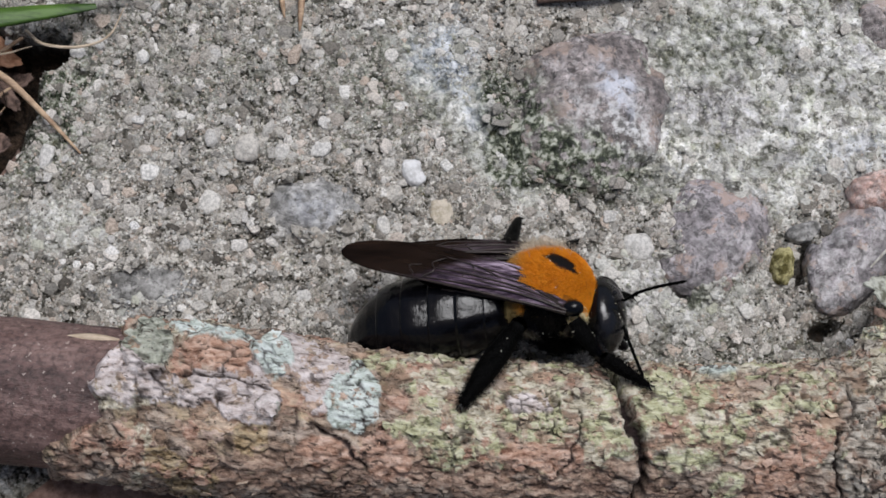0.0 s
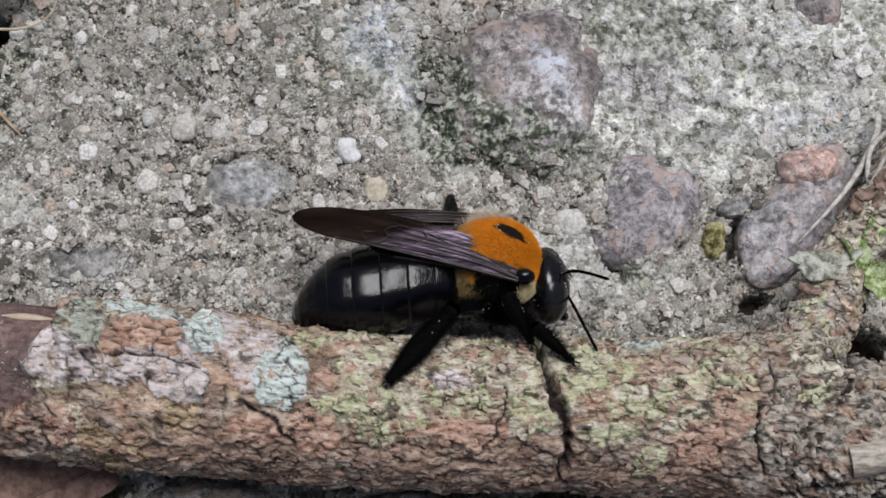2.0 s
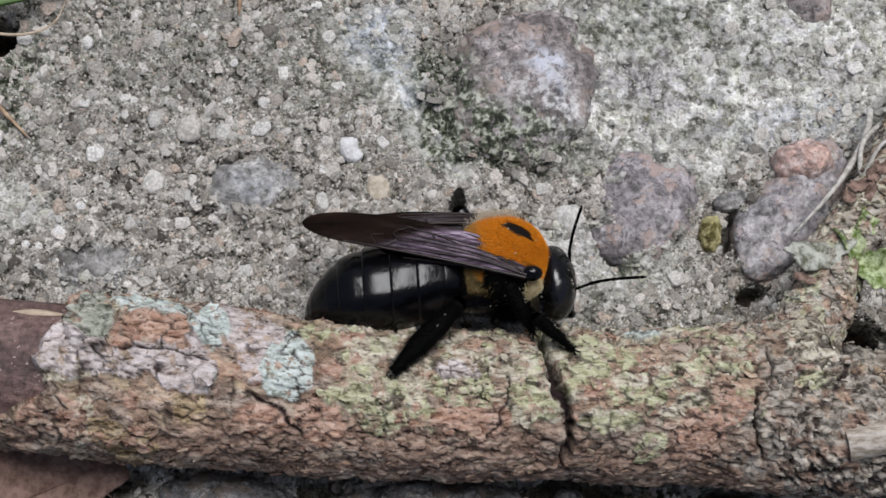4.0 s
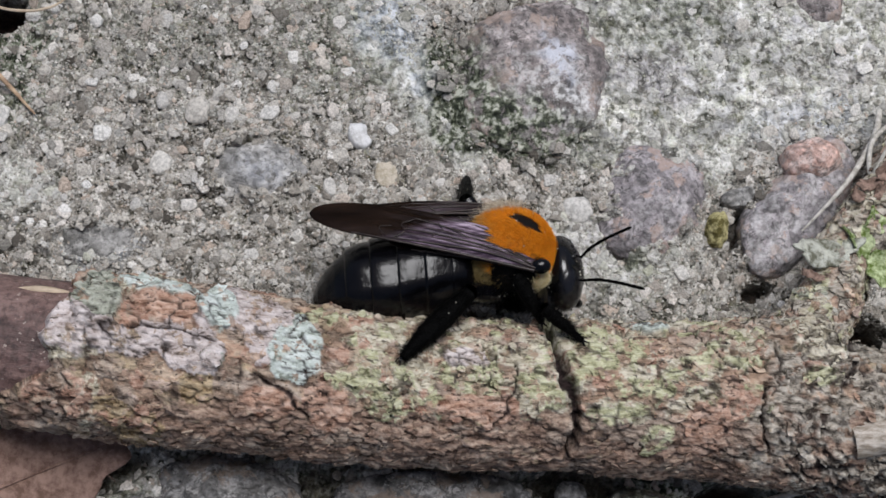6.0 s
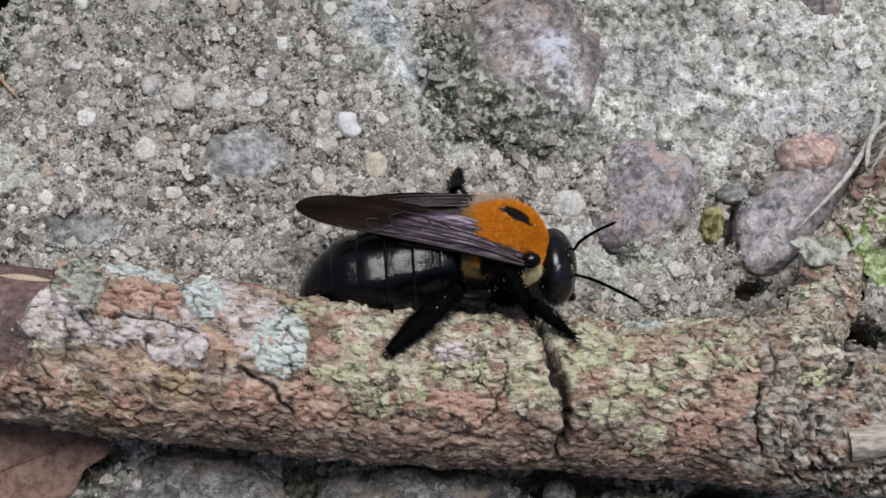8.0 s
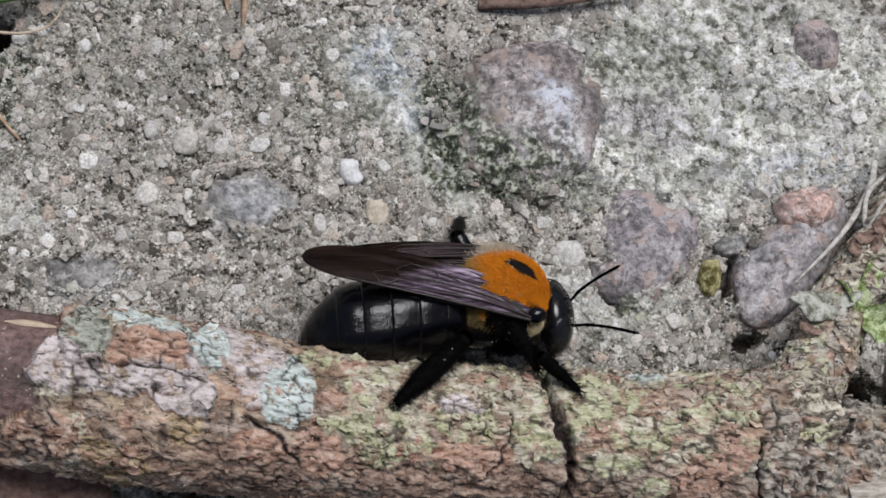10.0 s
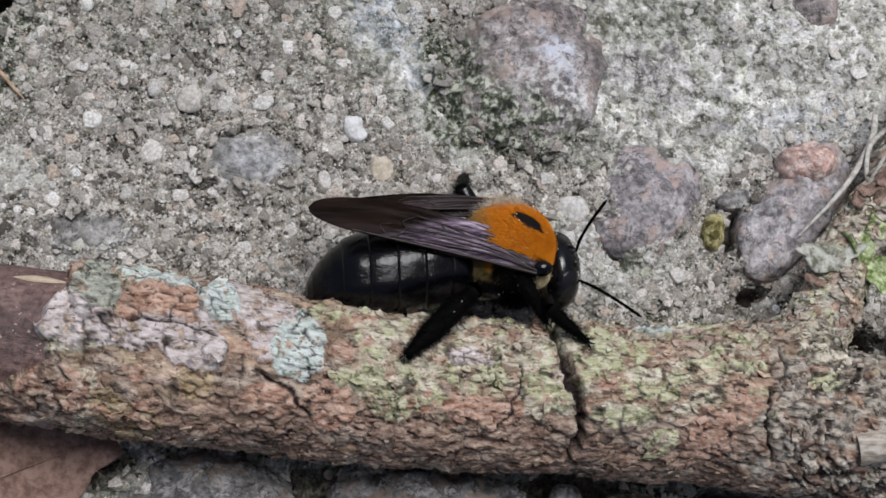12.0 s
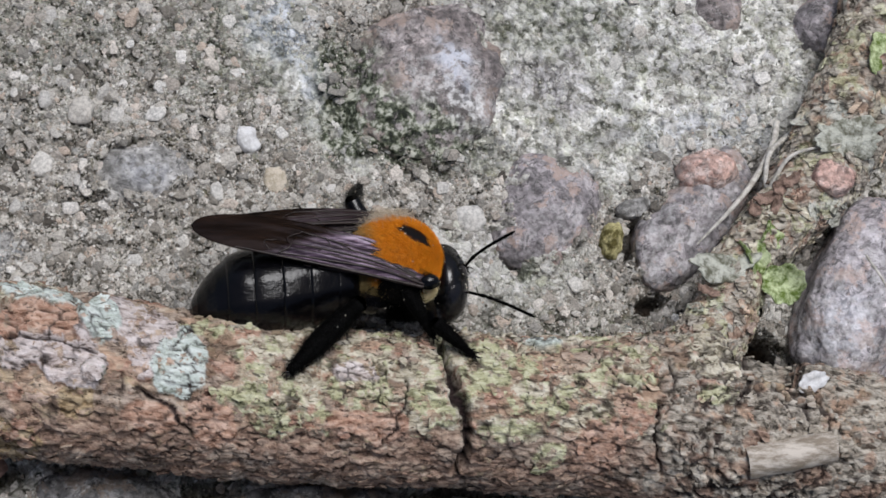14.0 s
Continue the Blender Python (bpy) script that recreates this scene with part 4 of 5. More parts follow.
    for path, w, depth in cracks:
        pick = pick[crack(x[pick], y[pick], path, 1.1 + w) < 0.05]
    pick = pick[rng.rand(len(pick)) > 0.75 * np.maximum(m["flake"], np.maximum(m["mint"], m["pale"]))[pick]]
    out = np.stack([0 * pick, np.cos(a[pick]), np.sin(a[pick])], 1)
    chips, faces, tint = bark_chips(v, out, pick, m, rng)
    tagged(part("flaky_bark", mesh_from("flaky_bark", chips, faces, BARK, False, tint), stick, "loose chips of bark"), kind="stuff")
    # the bare wood that the bark has left
    xs = np.concatenate([np.arange(-95, -50, 1.5), np.arange(-50, -30, 0.3)])
    a = np.linspace(0, 2 * np.pi, 120, endpoint=False)
    x, a = (k.ravel() for k in np.meshgrid(xs, a, indexing="ij"))
    cy, cz, r = smooth_axis(x)
    r = np.minimum(r, 5.75) + 0.25 * (fbm(x / 4, a * 6, 0 * x, 1.5, 281) - 0.5) + 0.3 * (fbm(x, a * 6, 0 * x, 6, 282) - 0.5)
    v = np.stack([x, cy + r * np.cos(a) + 16, cz - 0.2 + r * np.sin(a)], 1)
    part("bare_wood", mesh_from("bare_wood", v, grid_faces(len(xs), 120, True), DARK_WOOD), stick, "smooth dark red-brown bare wood")
    for x0, x1, y0, z0 in ((-35.2, -31.0, -10.3, 10.6), (-47.5, -41.5, -14.0, 12.15)):
        p = bend([(x0, y0 + 16, z0), ((x0 + x1) / 2, y0 + 15.9, z0 + 0.2), (x1, y0 + 15.8, z0 + 0.2)], 12)
        part("splinter", mesh_from("splinter", *tube(p, 0.32 * np.sin(np.linspace(0.15, 3.0, 12)) + 0.03, 6, 0.5), PALE_WOOD), stick, "pale split in the wood")
    # the side shoot that rises from the knot along the slab
    def shoot(path, radii, seed, n=90, pitch=0.2):
        p = bend(path, int(np.sum(np.linalg.norm(np.diff(path, axis=0), axis=1)) / pitch))
        t = np.linspace(0, len(path) - 1, len(p))
        r = np.interp(t, np.arange(len(path)), radii)
        v, f = tube(p, r, n, 1.0, False)
        k = np.repeat(np.arange(len(p)) * pitch, n)
        s = np.tile(np.linspace(0, 2 * np.pi, n, endpoint=False) * 3.5, len(p))
        h, m = bark_relief(k + seed * 17, s)
        c = np.repeat(p, n, axis=0)
        d = v - c
        d /= np.linalg.norm(d, axis=1)[:, None]
        v = v + d * h[:, None] * 0.8
        n1 = fbm(k, s, 0 * k, 2.0, seed + 400)
        m["green"] = 0.8 * step(0.56, 0.62, n1)
        m["grey"] = step(0.36, 0.44, fbm(k, s, 0 * k, 1.2, seed + 403))
        m["sage"] = step(0.58, 0.62, fbm(k, s, 0 * k, 1.4, seed + 404))
        m["brown"] = step(0.44, 0.50, fbm(k, s, 0 * k, 2.2, seed + 405))
        m["slate"] = m["ochre"] = 0 * k
        m["rust"] = 0.7 * step(0.66, 0.7, fbm(k, s, 0 * k, 1.6, seed + 401))
        m["mint"] = 0.4 * step(0.66, 0.72, fbm(k, s, 0 * k, 1.9, seed + 402))
        m["pale"] = 0 * k
        m.pop("plate")
        rng = np.random.RandomState(seed)
        pick = np.where(d[:, 2] > -0.1)[0]
        pick = pick[rng.randint(0, len(pick), 1500)]
        chips, faces, tint = bark_chips(v + (0, 16, 0), d[pick], pick, m, rng, 0.14, 0.5)
        tagged(part("flaky_bark", mesh_from("flaky_bark", chips, faces, BARK, False, tint), stick, "loose chips of mossy bark"), kind="stuff")
        return mesh_from("side_shoot", v + (0, 16, 0), f, BARK, True, m)

    part("side_shoot", shoot([(25, -15.5, 7.0), (29.5, -11.5, 7.0), (32, -8.0, 6.8), (33.6, -3.4, 6.2), (37.6, 0.8, 5.0), (41.5, 5.5, 4.2), (45.5, 13, 4.0), (48.5, 22, 4.0), (52, 34, 4.5)], (3.0, 3.0, 2.7, 2.5, 3.0, 3.8, 4.2, 4.0, 4.0), 5), stick, "side shoot with mossy grey bark")
    p = bend([(31.5, -21.1 + 16, 12.5), (35.2, -20.5 + 16, 13.1), (38.5, -19.8 + 16, 13.2)], 16)
    v, f = tube(p, [1.45, 1.5, 1.5, 1.45, 1.4, 1.4, 1.4, 1.4, 1.35, 1.35, 1.3, 1.3, 1.3, 1.3, 1.25, 1.2], 20)
    v = v + 0.25 * (np.stack([fbm(v[:, 0], v[:, 1], v[:, 2], 1.2, 500 + i) for i in range(3)], 1) - 0.5)
    part("twig_stub", mesh_from("twig_stub", v, f, STUB_WOOD), stick, "pale peeled twig stub")
    return stick


# ---- loose bits: leaves, needles, grass, fibres, lichen ----
def sheet(name, outline, centre, material, label, category, group="", curl=0.6, seed=1, thick=0.12, turn=0.0, tilt=(0, 0), ragged=0.22):
    """A thin curled leaf: an uneven outline round its centre, with thickness and a midrib."""
    nr, na = 14, 64
    a = np.linspace(0, 2 * np.pi, na, endpoint=False)
    rx, ry = outline
    rad = 1 + ragged * (fbm(np.cos(a) * 3, np.sin(a) * 3, 0 * a, 1.4, seed) - 0.5) * 2 + 0.06 * np.sin(a * 9 + seed)
    t = np.linspace(0, 1, nr)
    u, w = (np.outer(t, rad * np.cos(a)) * rx).ravel(), (np.outer(t, rad * np.sin(a)) * ry).ravel()
    z = curl * ((u / rx) ** 2 - 0.5 * (w / ry) ** 2) + 0.5 * curl * (fbm(u, w, 0 * u, 2.5, seed + 3) - 0.5) - 0.15 * np.exp(-((w / 0.25) ** 2))
    top = np.stack([u, w, z], 1)
    f = grid_faces(nr, na, True)
    n = len(top)
    v = np.concatenate([top, top - (0, 0, thick)])
    e = (nr - 1) * na + np.arange(na)
    e2 = (nr - 1) * na + (np.arange(na) + 1) % na
    f = np.concatenate([f, f[:, ::-1] + n, np.stack([e, e + n, e2 + n, e2], 1)])
    if name == "dead_leaf":
        ob = new(name)
        ob.empty_display_size = 0.002
        part("blade", mesh_from("blade", v, f, material), ob, "dry papery blade")
        for line, r in [([(-0.9, 0), (0, 0.02), (0.95, 0)], 0.22)] + [([(u, 0), (u + 0.18, s * 0.35), (u + 0.3, s * 0.75)], 0.09) for u in (-0.6, -0.25, 0.1, 0.45) for s in (-1, 1)]:
            q = bend([(u * rx, w * ry, 0) for u, w in line], 14)
            q[:, 2] = curl * ((q[:, 0] / rx) ** 2 - 0.5 * (q[:, 1] / ry) ** 2) + 0.5 * curl * (fbm(q[:, 0], q[:, 1], 0 * q[:, 0], 2.5, seed + 3) - 0.5) - 0.05
            part("vein", mesh_from("vein", *tube(q, np.linspace(r * 0.7, r * 0.3, 14), 6), DRY_LEAF), ob)
    else:
        ob = new(name, mesh_from(name, v, f, material))
    ob.matrix_world = pose(centre[0] * MM, centre[1] * MM, centre[2] * MM, tilt[0], tilt[1], turn)
    return tagged(ob, label, category, group)


def strand(name, points, radius, material, label, category, group="", flat=1.0, sides=7):
    p = bend(points, 30)
    t = np.linspace(0, 1, len(p))
    r = radius * np.clip(1.0 - 0.75 * t**3, 0.1, 1)
    ob = new(name, mesh_from(name, *tube(p, r, sides, flat), material))
    return tagged(ob, label, category, group)


def build_bits():
    sheet("dead_leaf", (7.5, 4.0), (-33.5, -23.5, 1.2), DRY_LEAF, "dry red-brown dead leaf lying under the stick", "leaf", curl=0.8, seed=5, turn=24, tilt=(8, 0))
    sheet("dead_leaf", (5.0, 3.0), (-44.0, -24.5, 1.0), DRY_LEAF, "dry red-brown dead leaf lying under the stick", "leaf", curl=0.8, seed=6, turn=-14)
    rng = random.Random(8)
    for i in range(46):
        x, y = rng.uniform(-54, -41.6), rng.uniform(5.0, 18.5)
        sheet("leaf_fragment", (rng.uniform(0.9, 2.4), rng.uniform(0.5, 1.2)), (x, y, rng.uniform(-4.2, -0.9)), ORANGE_BIT if i % 9 == 0 else LITTER, "curled brown scrap of dead leaf in the hollow", "leaf litter", "leaf litter in the hollow", curl=0.5, seed=30 + i, turn=rng.uniform(0, 360), tilt=(rng.uniform(-35, 35), rng.uniform(-35, 35)))
    for i in range(12):
        x, y, a, b = rng.uniform(-52, -42), rng.uniform(6, 20), rng.uniform(0, 6.3), rng.uniform(2.5, 5)
        strand("dry_straw", [(x - b * math.cos(a), y - b * math.sin(a), -1.0), (x, y + rng.uniform(-1, 1), -0.5), (x + b * math.cos(a), y + b * math.sin(a), -1.2)], rng.uniform(0.1, 0.2), NEEDLE if i % 3 else LITTER, "thin dry brown straw among the leaf litter", "straw", "dry straw in the hollow")
    strand("pine_needle", [(-48, 14.9, 1.6), (-45.7, 14.5, 2.2), (-42.3, 13.7, 2.2), (-38.8, 10.8, 1.5), (-35.5, 7.6, 0.5)], 0.36, NEEDLE, "bent tan pine needle lying on the concrete", "needle", "pine needles")
    strand("pine_needle", [(-17.3, 24.5, 1.2), (-17.4, 21.5, 1.0), (-17.5, 19.2, 0.5)], 0.34, NEEDLE, "short tan pine needle tip on the concrete", "needle", "pine needles")
    strand("pine_needle", [(-19.4, 24.5, 1.0), (-19.1, 22.0, 0.9), (-18.8, 20.4, 0.5)], 0.28, NEEDLE, "short tan pine needle tip on the concrete", "needle", "pine needles")
    strand("pine_needle", [(-46.5, 15.5, 1.0), (-45.0, 12.6, 0.4), (-44.0, 10.0, 0.2)], 0.3, NEEDLE, "tan pine needle lying in the hollow", "needle", "pine needles")
    strand("dry_grass_stalk", [(10.5, -30.8, 1.2), (17.4, -28.0, 2.0), (23.4, -25.7, 2.2), (29.9, -23.6, 2.0), (33.0, -22.6, 1.6)], 0.42, STUB_WOOD, "dry grey grass stalk crossing the black hollow", "grass stalk", "dry stalks", 0.5)
    strand("dry_grass_stalk", [(60, -29.6, 3.2), (50, -27.6, 3.2), (43.9, -26.3, 3.2), (36.0, -24.7, 3.0), (30.5, -23.4, 2.6)], 1.0, DRY_LEAF, "flat dry brown stalk below the fork", "grass stalk", "dry stalks", 0.35)
    # added dark strand, standing in for a dark hollow behind the cobble
    strand("dry_twig", [(3.0, 22.9, 0.9), (8.0, 23.3, 1.3), (11.5, 23.9, 1.5), (18, 25.2, 1.5)], 0.5, LITTER, "thin dark strand in place of a dark hollow with leaf edges", "twig")
    for i, (pts, r) in enumerate([([(-58, 16.2, 1.0), (-50, 17.4, 3.4), (-43, 18.0, 4.0), (-38.7, 18.9, 3.6), (-34.6, 19.8, 3.0)], 1.0), ([(-56, 20.6, 1.0), (-48, 20.8, 4.0), (-41, 20.6, 4.6), (-35, 21.4, 4.4), (-30, 23.0, 3.0)], 0.9), ([(-47, -9.0, 0.2), (-46.4, -4.0, 3.0), (-46.8, 1.2, 5.0)], 0.5), ([(-43.4, -33, 1.5), (-43.2, -27, 1.6), (-44.0, -21.0, 0.4)], 0.5)]):
        strand("grass_blade", pts, r, GRASS, "narrow fresh green grass blade", "grass", "grass blades", 0.22)
    for pts, r in [([(38.4, 10.5, 2.6), (37.6, 8.0, 3.6), (35.6, 4.6, 4.4), (33.6, 2.0, 4.4), (30.6, -1.2, 3.6)], 0.30), ([(39.6, 9.5, 3.0), (37.0, 6.9, 4.4), (36.4, 3.5, 5.6), (38.0, 6.0, 7.4), (42.0, 7.0, 8.4)], 0.24), ([(44.0, -2.6, 8.0), (45.6, -6.0, 8.6), (45.8, -11.0, 8.4)], 0.12)]:
        strand("plant_fibre", pts, r, FIBRE, "loose pale grey plant fibre", "fibre", "loose fibres")
    for pts, r in [([(-40.6, 18.4, 0.4), (-39.0, 17.0, 1.0), (-36.0, 16.8, 1.2), (-33.6, 17.8, 1.4), (-32.4, 20.4, 1.4)], 0.15), ([(-46.0, 18.0, -0.6), (-43.0, 16.2, 0.4), (-40.0, 17.0, 0.4)], 0.12)]:
        strand("dry_root", pts, r, PALE_WOOD, "thin curled tan rootlet at the edge of the hollow", "rootlet", "rootlets")
    for label, x, y, z, size, turn, seed, tilt in (("pale lichen flake on the side shoot", 31.2, -4.4, 9.2, (2.7, 1.3), 4, 162, (-16, 4)), ("pale lichen flake on the side shoot", 42.6, 7.6, 8.4, (2.9, 1.7), 8, 163, (8, -6)), ("pale lichen flake on the side shoot", 44.6, 9.6, 7.4, (1.6, 1.0), 70, 164, (14, 6))):
        sheet("lichen", size, (x, y, z), PALE_LICHEN, label, "lichen", "lichen on the branch", curl=0.7, seed=seed, thick=0.3, turn=turn, tilt=tilt, ragged=0.55)
    sheet("bark_flake", (1.4, 0.8), (37.2, -14.6, 12.7), WHITE_STONE, "white papery bark flake on the branch", "bark flake", curl=0.3, seed=167, thick=0.15, turn=28, tilt=(12, 8), ragged=0.15)
    for x, y, z, size, turn, seed in ((35.4, 2.0, 7.8, (1.1, 0.6), 10, 171), (36.7, 2.9, 8.0, (0.9, 0.6), 60, 172), (34.4, 1.0, 7.9, (0.7, 0.5), -30, 173), (29.6, -6.6, 9.5, (1.1, 0.4), -12, 174), (36.2, 1.2, 8.2, (0.8, 0.4), 70, 175), (37.6, 3.6, 8.1, (0.9, 0.5), 40, 176)):
        sheet("bark_flake", size, (x, y, z), BARK_FLAKE, "curled red-brown flake of bark on the side shoot", "bark flake", "bark flakes on the side shoot", curl=0.5, seed=seed, thick=0.2, turn=turn, tilt=(seed % 5 * 7 - 14, seed % 7 * 5 - 15), ragged=0.5)
    for label, x, y, z, size, turn, seed, tilt in (("bright green cupped lichen lobe on the fork", 36.4, -5.7, 8.8, (1.6, 1.9), 60, 61, (10, -14)), ("green lichen lobe on the side shoot", 33.9, -3.2, 8.7, (1.0, 1.6), 14, 64, (-16, 14)), ("green lichen lobe on the side shoot", 35.4, -1.6, 8.3, (0.9, 1.4), -20, 66, (12, 24)), ("green lichen lobe on the side shoot", 47.0, 15.2, 8.4, (2.2, 2.6), 10, 65, (6, -8))):
        sheet("lichen", size, (x, y, z), GREEN_LICHEN, label, "lichen", "lichen on the branch", curl=0.9, seed=seed, thick=0.4, turn=turn, tilt=tilt, ragged=0.25)


# ---- the carpenter bee: x ahead, y to its own left, z along its back, millimetres from the middle of its thorax ----
def hairs(base, normal, length, width, lean, spread, seed):
    """Fine tapering hairs: two flat joints each."""
    rng = np.random.RandomState(seed)
    n = len(base)
    d = normal + lean + spread * rng.normal(size=(n, 3))
    d /= np.linalg.norm(d, axis=1)[:, None]
    side = np.cross(d, rng.normal(size=(n, 3)))
    side /= np.linalg.norm(side, axis=1)[:, None]
    L = (length * (0.6 + 0.6 * rng.rand(n)))[:, None]
    bow = np.cross(side, d) * L * 0.18
    a, b = base - side * width, base + side * width
    m1, m2 = base + d * L * 0.55 - side * width * 0.7 + bow, base + d * L * 0.55 + side * width * 0.7 + bow
    tip = base + d * L
    v = np.stack([a, b, m2, m1, tip - side * width * 0.1, tip + side * width * 0.1], 1).reshape(-1, 3)
    k = np.arange(n)[:, None] * 6
    f = np.concatenate([k + [0, 1, 2, 3], k + [3, 2, 5, 4]])
    return v, f


def blob(centre, radii, level, seed, rough=0.04):
    v, f = BALLS[level]
    r = 1 + rough * 2 * (fbm(v[:, 0], v[:, 1], v[:, 2], 0.7, seed) - 0.5)
    return v * r[:, None] * np.array(radii) + np.array(centre), np.c_[f, f[:, 2]][:, :3]


# along the abdomen: place from the thorax, drop, lean to the right side and thickness
ABDOMEN = [(-3.0, 0.7, -0.3, 1.4), (-3.5, 0.95, -0.15, 2.5), (-4.2, 1.0, 0.0, 3.0), (-5.4, 1.15, 0.12, 3.3), (-7.0, 1.35, 0.2, 3.5), (-8.5, 1.5, 0.2, 3.62), (-10.0, 1.65, 0.15, 3.66), (-11.4, 1.78, 0.1, 3.6), (-12.7, 1.95, 0.02, 3.45), (-13.8, 2.15, -0.08, 3.15), (-14.8, 2.45, -0.2, 2.7), (-15.6, 2.75, -0.3, 2.15), (-16.3, 3.05, -0.4, 1.45), (-16.7, 3.2, -0.45, 0.8), (-16.9, 3.3, -0.5, 0.1)]


def build_bee():
    bee = thing("carpenter_bee", "large carpenter bee with orange furry thorax and shiny black abdomen", "bee")
    # abdomen: overlapping rings
    prof = np.array(ABDOMEN)
    nu, nv = 220, 84
    t = np.linspace(0, len(prof) - 1, nu)
    cx, drop, lean, r = (np.interp(t, np.arange(len(prof)), prof[:, k]) for k in range(4))
    ker = np.hanning(17) / np.hanning(17).sum()
    drop, lean, r = (np.convolve(np.pad(k, 8, mode="edge"), ker, "valid") for k in (drop, lean, r))
    r[-1] = 0.05
    cy, cz = -0.71 * drop - 0.71 * lean, -0.71 * drop + 0.71 * lean
    rings = [-2.8, -5.3, -7.5, -9.7, -11.9, -14.0, -18]
    for i in range(6):
        inside = (cx <= rings[i]) & (cx > rings[i + 1])
        u = (rings[i] - cx) / (rings[i] - rings[i + 1])
        r = np.where(inside, r * (0.975 + 0.016 * np.sin(np.pi * np.clip(u, 0, 1) ** 0.8) + 0.05 * step(0.0, 1.0, u) + 0.004 * ((i * 7) % 3)), r)
    a = np.linspace(0, 2 * np.pi, nv, endpoint=False)
    # the back plates are flat on the flank and end in a fold, under which the belly falls away
    deg = np.degrees(a)
    fold = np.where((deg > 114) & (deg <= 141), np.cos(radians(11)) / np.cos(np.radians(deg - 125)), 1.0)
    fold = np.where((deg > 141) & (deg < 190), 1.0 + 0.021 * (1 - step(141, 190, deg)), fold)
    girth = fold * np.cos(a)
    rise = 0.97 * fold * np.sin(a)
    for i in range(6):
        pick = np.where((cx <= rings[i] + 0.01) & (cx > rings[i + 1] - 0.12))[0]
        dent = 0.13 * (fbm(np.repeat(cx[pick], nv), np.tile(girth, len(pick)) * 3, np.tile(rise, len(pick)) * 3, 1.6, 120 + i, 2) - 0.5)
        rr = np.repeat(r[pick], nv) + dent
        ring_v = np.stack([np.repeat(cx[pick], nv), np.repeat(cy[pick], nv) + rr * np.tile(girth, len(pick)), np.repeat(cz[pick], nv) + rr * np.tile(rise, len(pick))], 1)
        part("abdomen_ring", mesh_from("abdomen_ring", ring_v, grid_faces(len(pick), nv, True), CHITIN), bee, "glossy black abdomen ring")
    rng = np.random.RandomState(3)
    k = rng.randint(8, nu - 4, 9000)
    w = rng.uniform(0, 2 * np.pi, len(k))
    keep = np.sin(w) < -0.25 - 0.25 * rng.rand(len(w))
    k, w = k[keep], w[keep]
    nrm = np.stack([-0.3 + 0 * w, np.cos(w), np.sin(w)], 1)
    base = np.stack([cx[k], cy[k] + r[k] * np.cos(w), cz[k] + 0.92 * r[k] * np.sin(w)], 1)
    part("abdomen_hair", mesh_from("abdomen_hair", *hairs(base, nrm, 0.26, 0.014, np.array([-1.2, 0, -0.1]), 0.2, 5), BLACK_HAIR, False), bee, "sparse black fringe")
    # thorax under its fur
    def bald_patch(p):
        dx, dy = p[:, 0] - 0.95, p[:, 1] - 0.15
        return np.hypot((0.84 * dx - 0.54 * dy) / 1.5, (0.54 * dx + 0.84 * dy) / 0.66) + 0.12 * np.sin(p[:, 0] * 5 + p[:, 1] * 9) + 3.0 * (p[:, 2] < 0)

    ball_v, tf = BALLS[5]
    td = ball_v
    boxy = lambda d: np.sign(d) * np.abs(d) ** 0.88 / (np.sum(np.abs(np.abs(d) ** 0.88) ** 2, axis=1) ** 0.5)[:, None] ** 0.7
    middle, girths = np.array([-0.45, 0, 0]), np.array([3.85, 3.6, 3.25])
    tv = boxy(td) * girths * 0.99 + middle
    furred = step(-0.02, 0.12, td[:, 2] - 0.25 * np.clip(-td[:, 0], 0, 1) + 0.55 * np.clip(td[:, 0], 0, 1)) * step(0.85, 1.0, bald_patch(tv))
    furred = furred * np.maximum(np.maximum(tv[:, 2] > 1.6, tv[:, 0] > 1.5), np.maximum(tv[:, 1] > 0, (tv[:, 0] < -2.1) & (tv[:, 2] > 1.0)))
    part("thorax", mesh_from("thorax", tv, tf, THORAX, True, dict(furred=furred)), bee, "black thorax under orange fur")
    n = 120000
    d = rng.normal(size=(n, 3))
    d /= np.linalg.norm(d, axis=1)[:, None]
    base = boxy(d) * girths * 0.985 + middle
    low = d[:, 2] - 0.25 * np.clip(-d[:, 0], 0, 1) + 0.55 * np.clip(d[:, 0], 0, 1)
    keep = (bald_patch(base) > 0.88 + 0.22 * rng.rand(n)) & (low > 0.02 + 0.10 * rng.rand(n))
    tegula = (np.hypot(base[:, 0] - 1.7, base[:, 2] - 1.4) < 0.8) & (np.abs(base[:, 1]) > 2.4)
    keep &= ~tegula
    for ax, ay, az in ((1.2, -3.6, 1.6), (0.2, -3.3, 1.9), (-0.8, -3.0, 2.1), (-1.8, -2.7, 2.2)):
        keep &= np.linalg.norm(base - (ax, ay, az), axis=1) > 0.85
    keep &= (base[:, 2] > 1.55 + 0.25 * rng.rand(n)) | (base[:, 0] > 1.5) | (base[:, 1] > 0) | (base[:, 0] < -2.1) & (base[:, 2] > -0.8)
    b, nn = base[keep], d[keep]
    tawny = np.clip(step(1.6, 3.4, -b[:, 0] + 0.4 * rng.normal(size=len(b)) + 1.6 * np.clip(0.9 - b[:, 2], 0, 2) * (b[:, 0] < 0.5)), 0, 1)
    part("fur", mesh_from("fur", *hairs(b, nn, 0.36, 0.0135, np.array([-1.0, 0, 0.0]), 0.07, 6), ORANGE_HAIR, False, dict(tawny=np.repeat(tawny, 6))), bee, "dense orange fur, tawny at the rear")
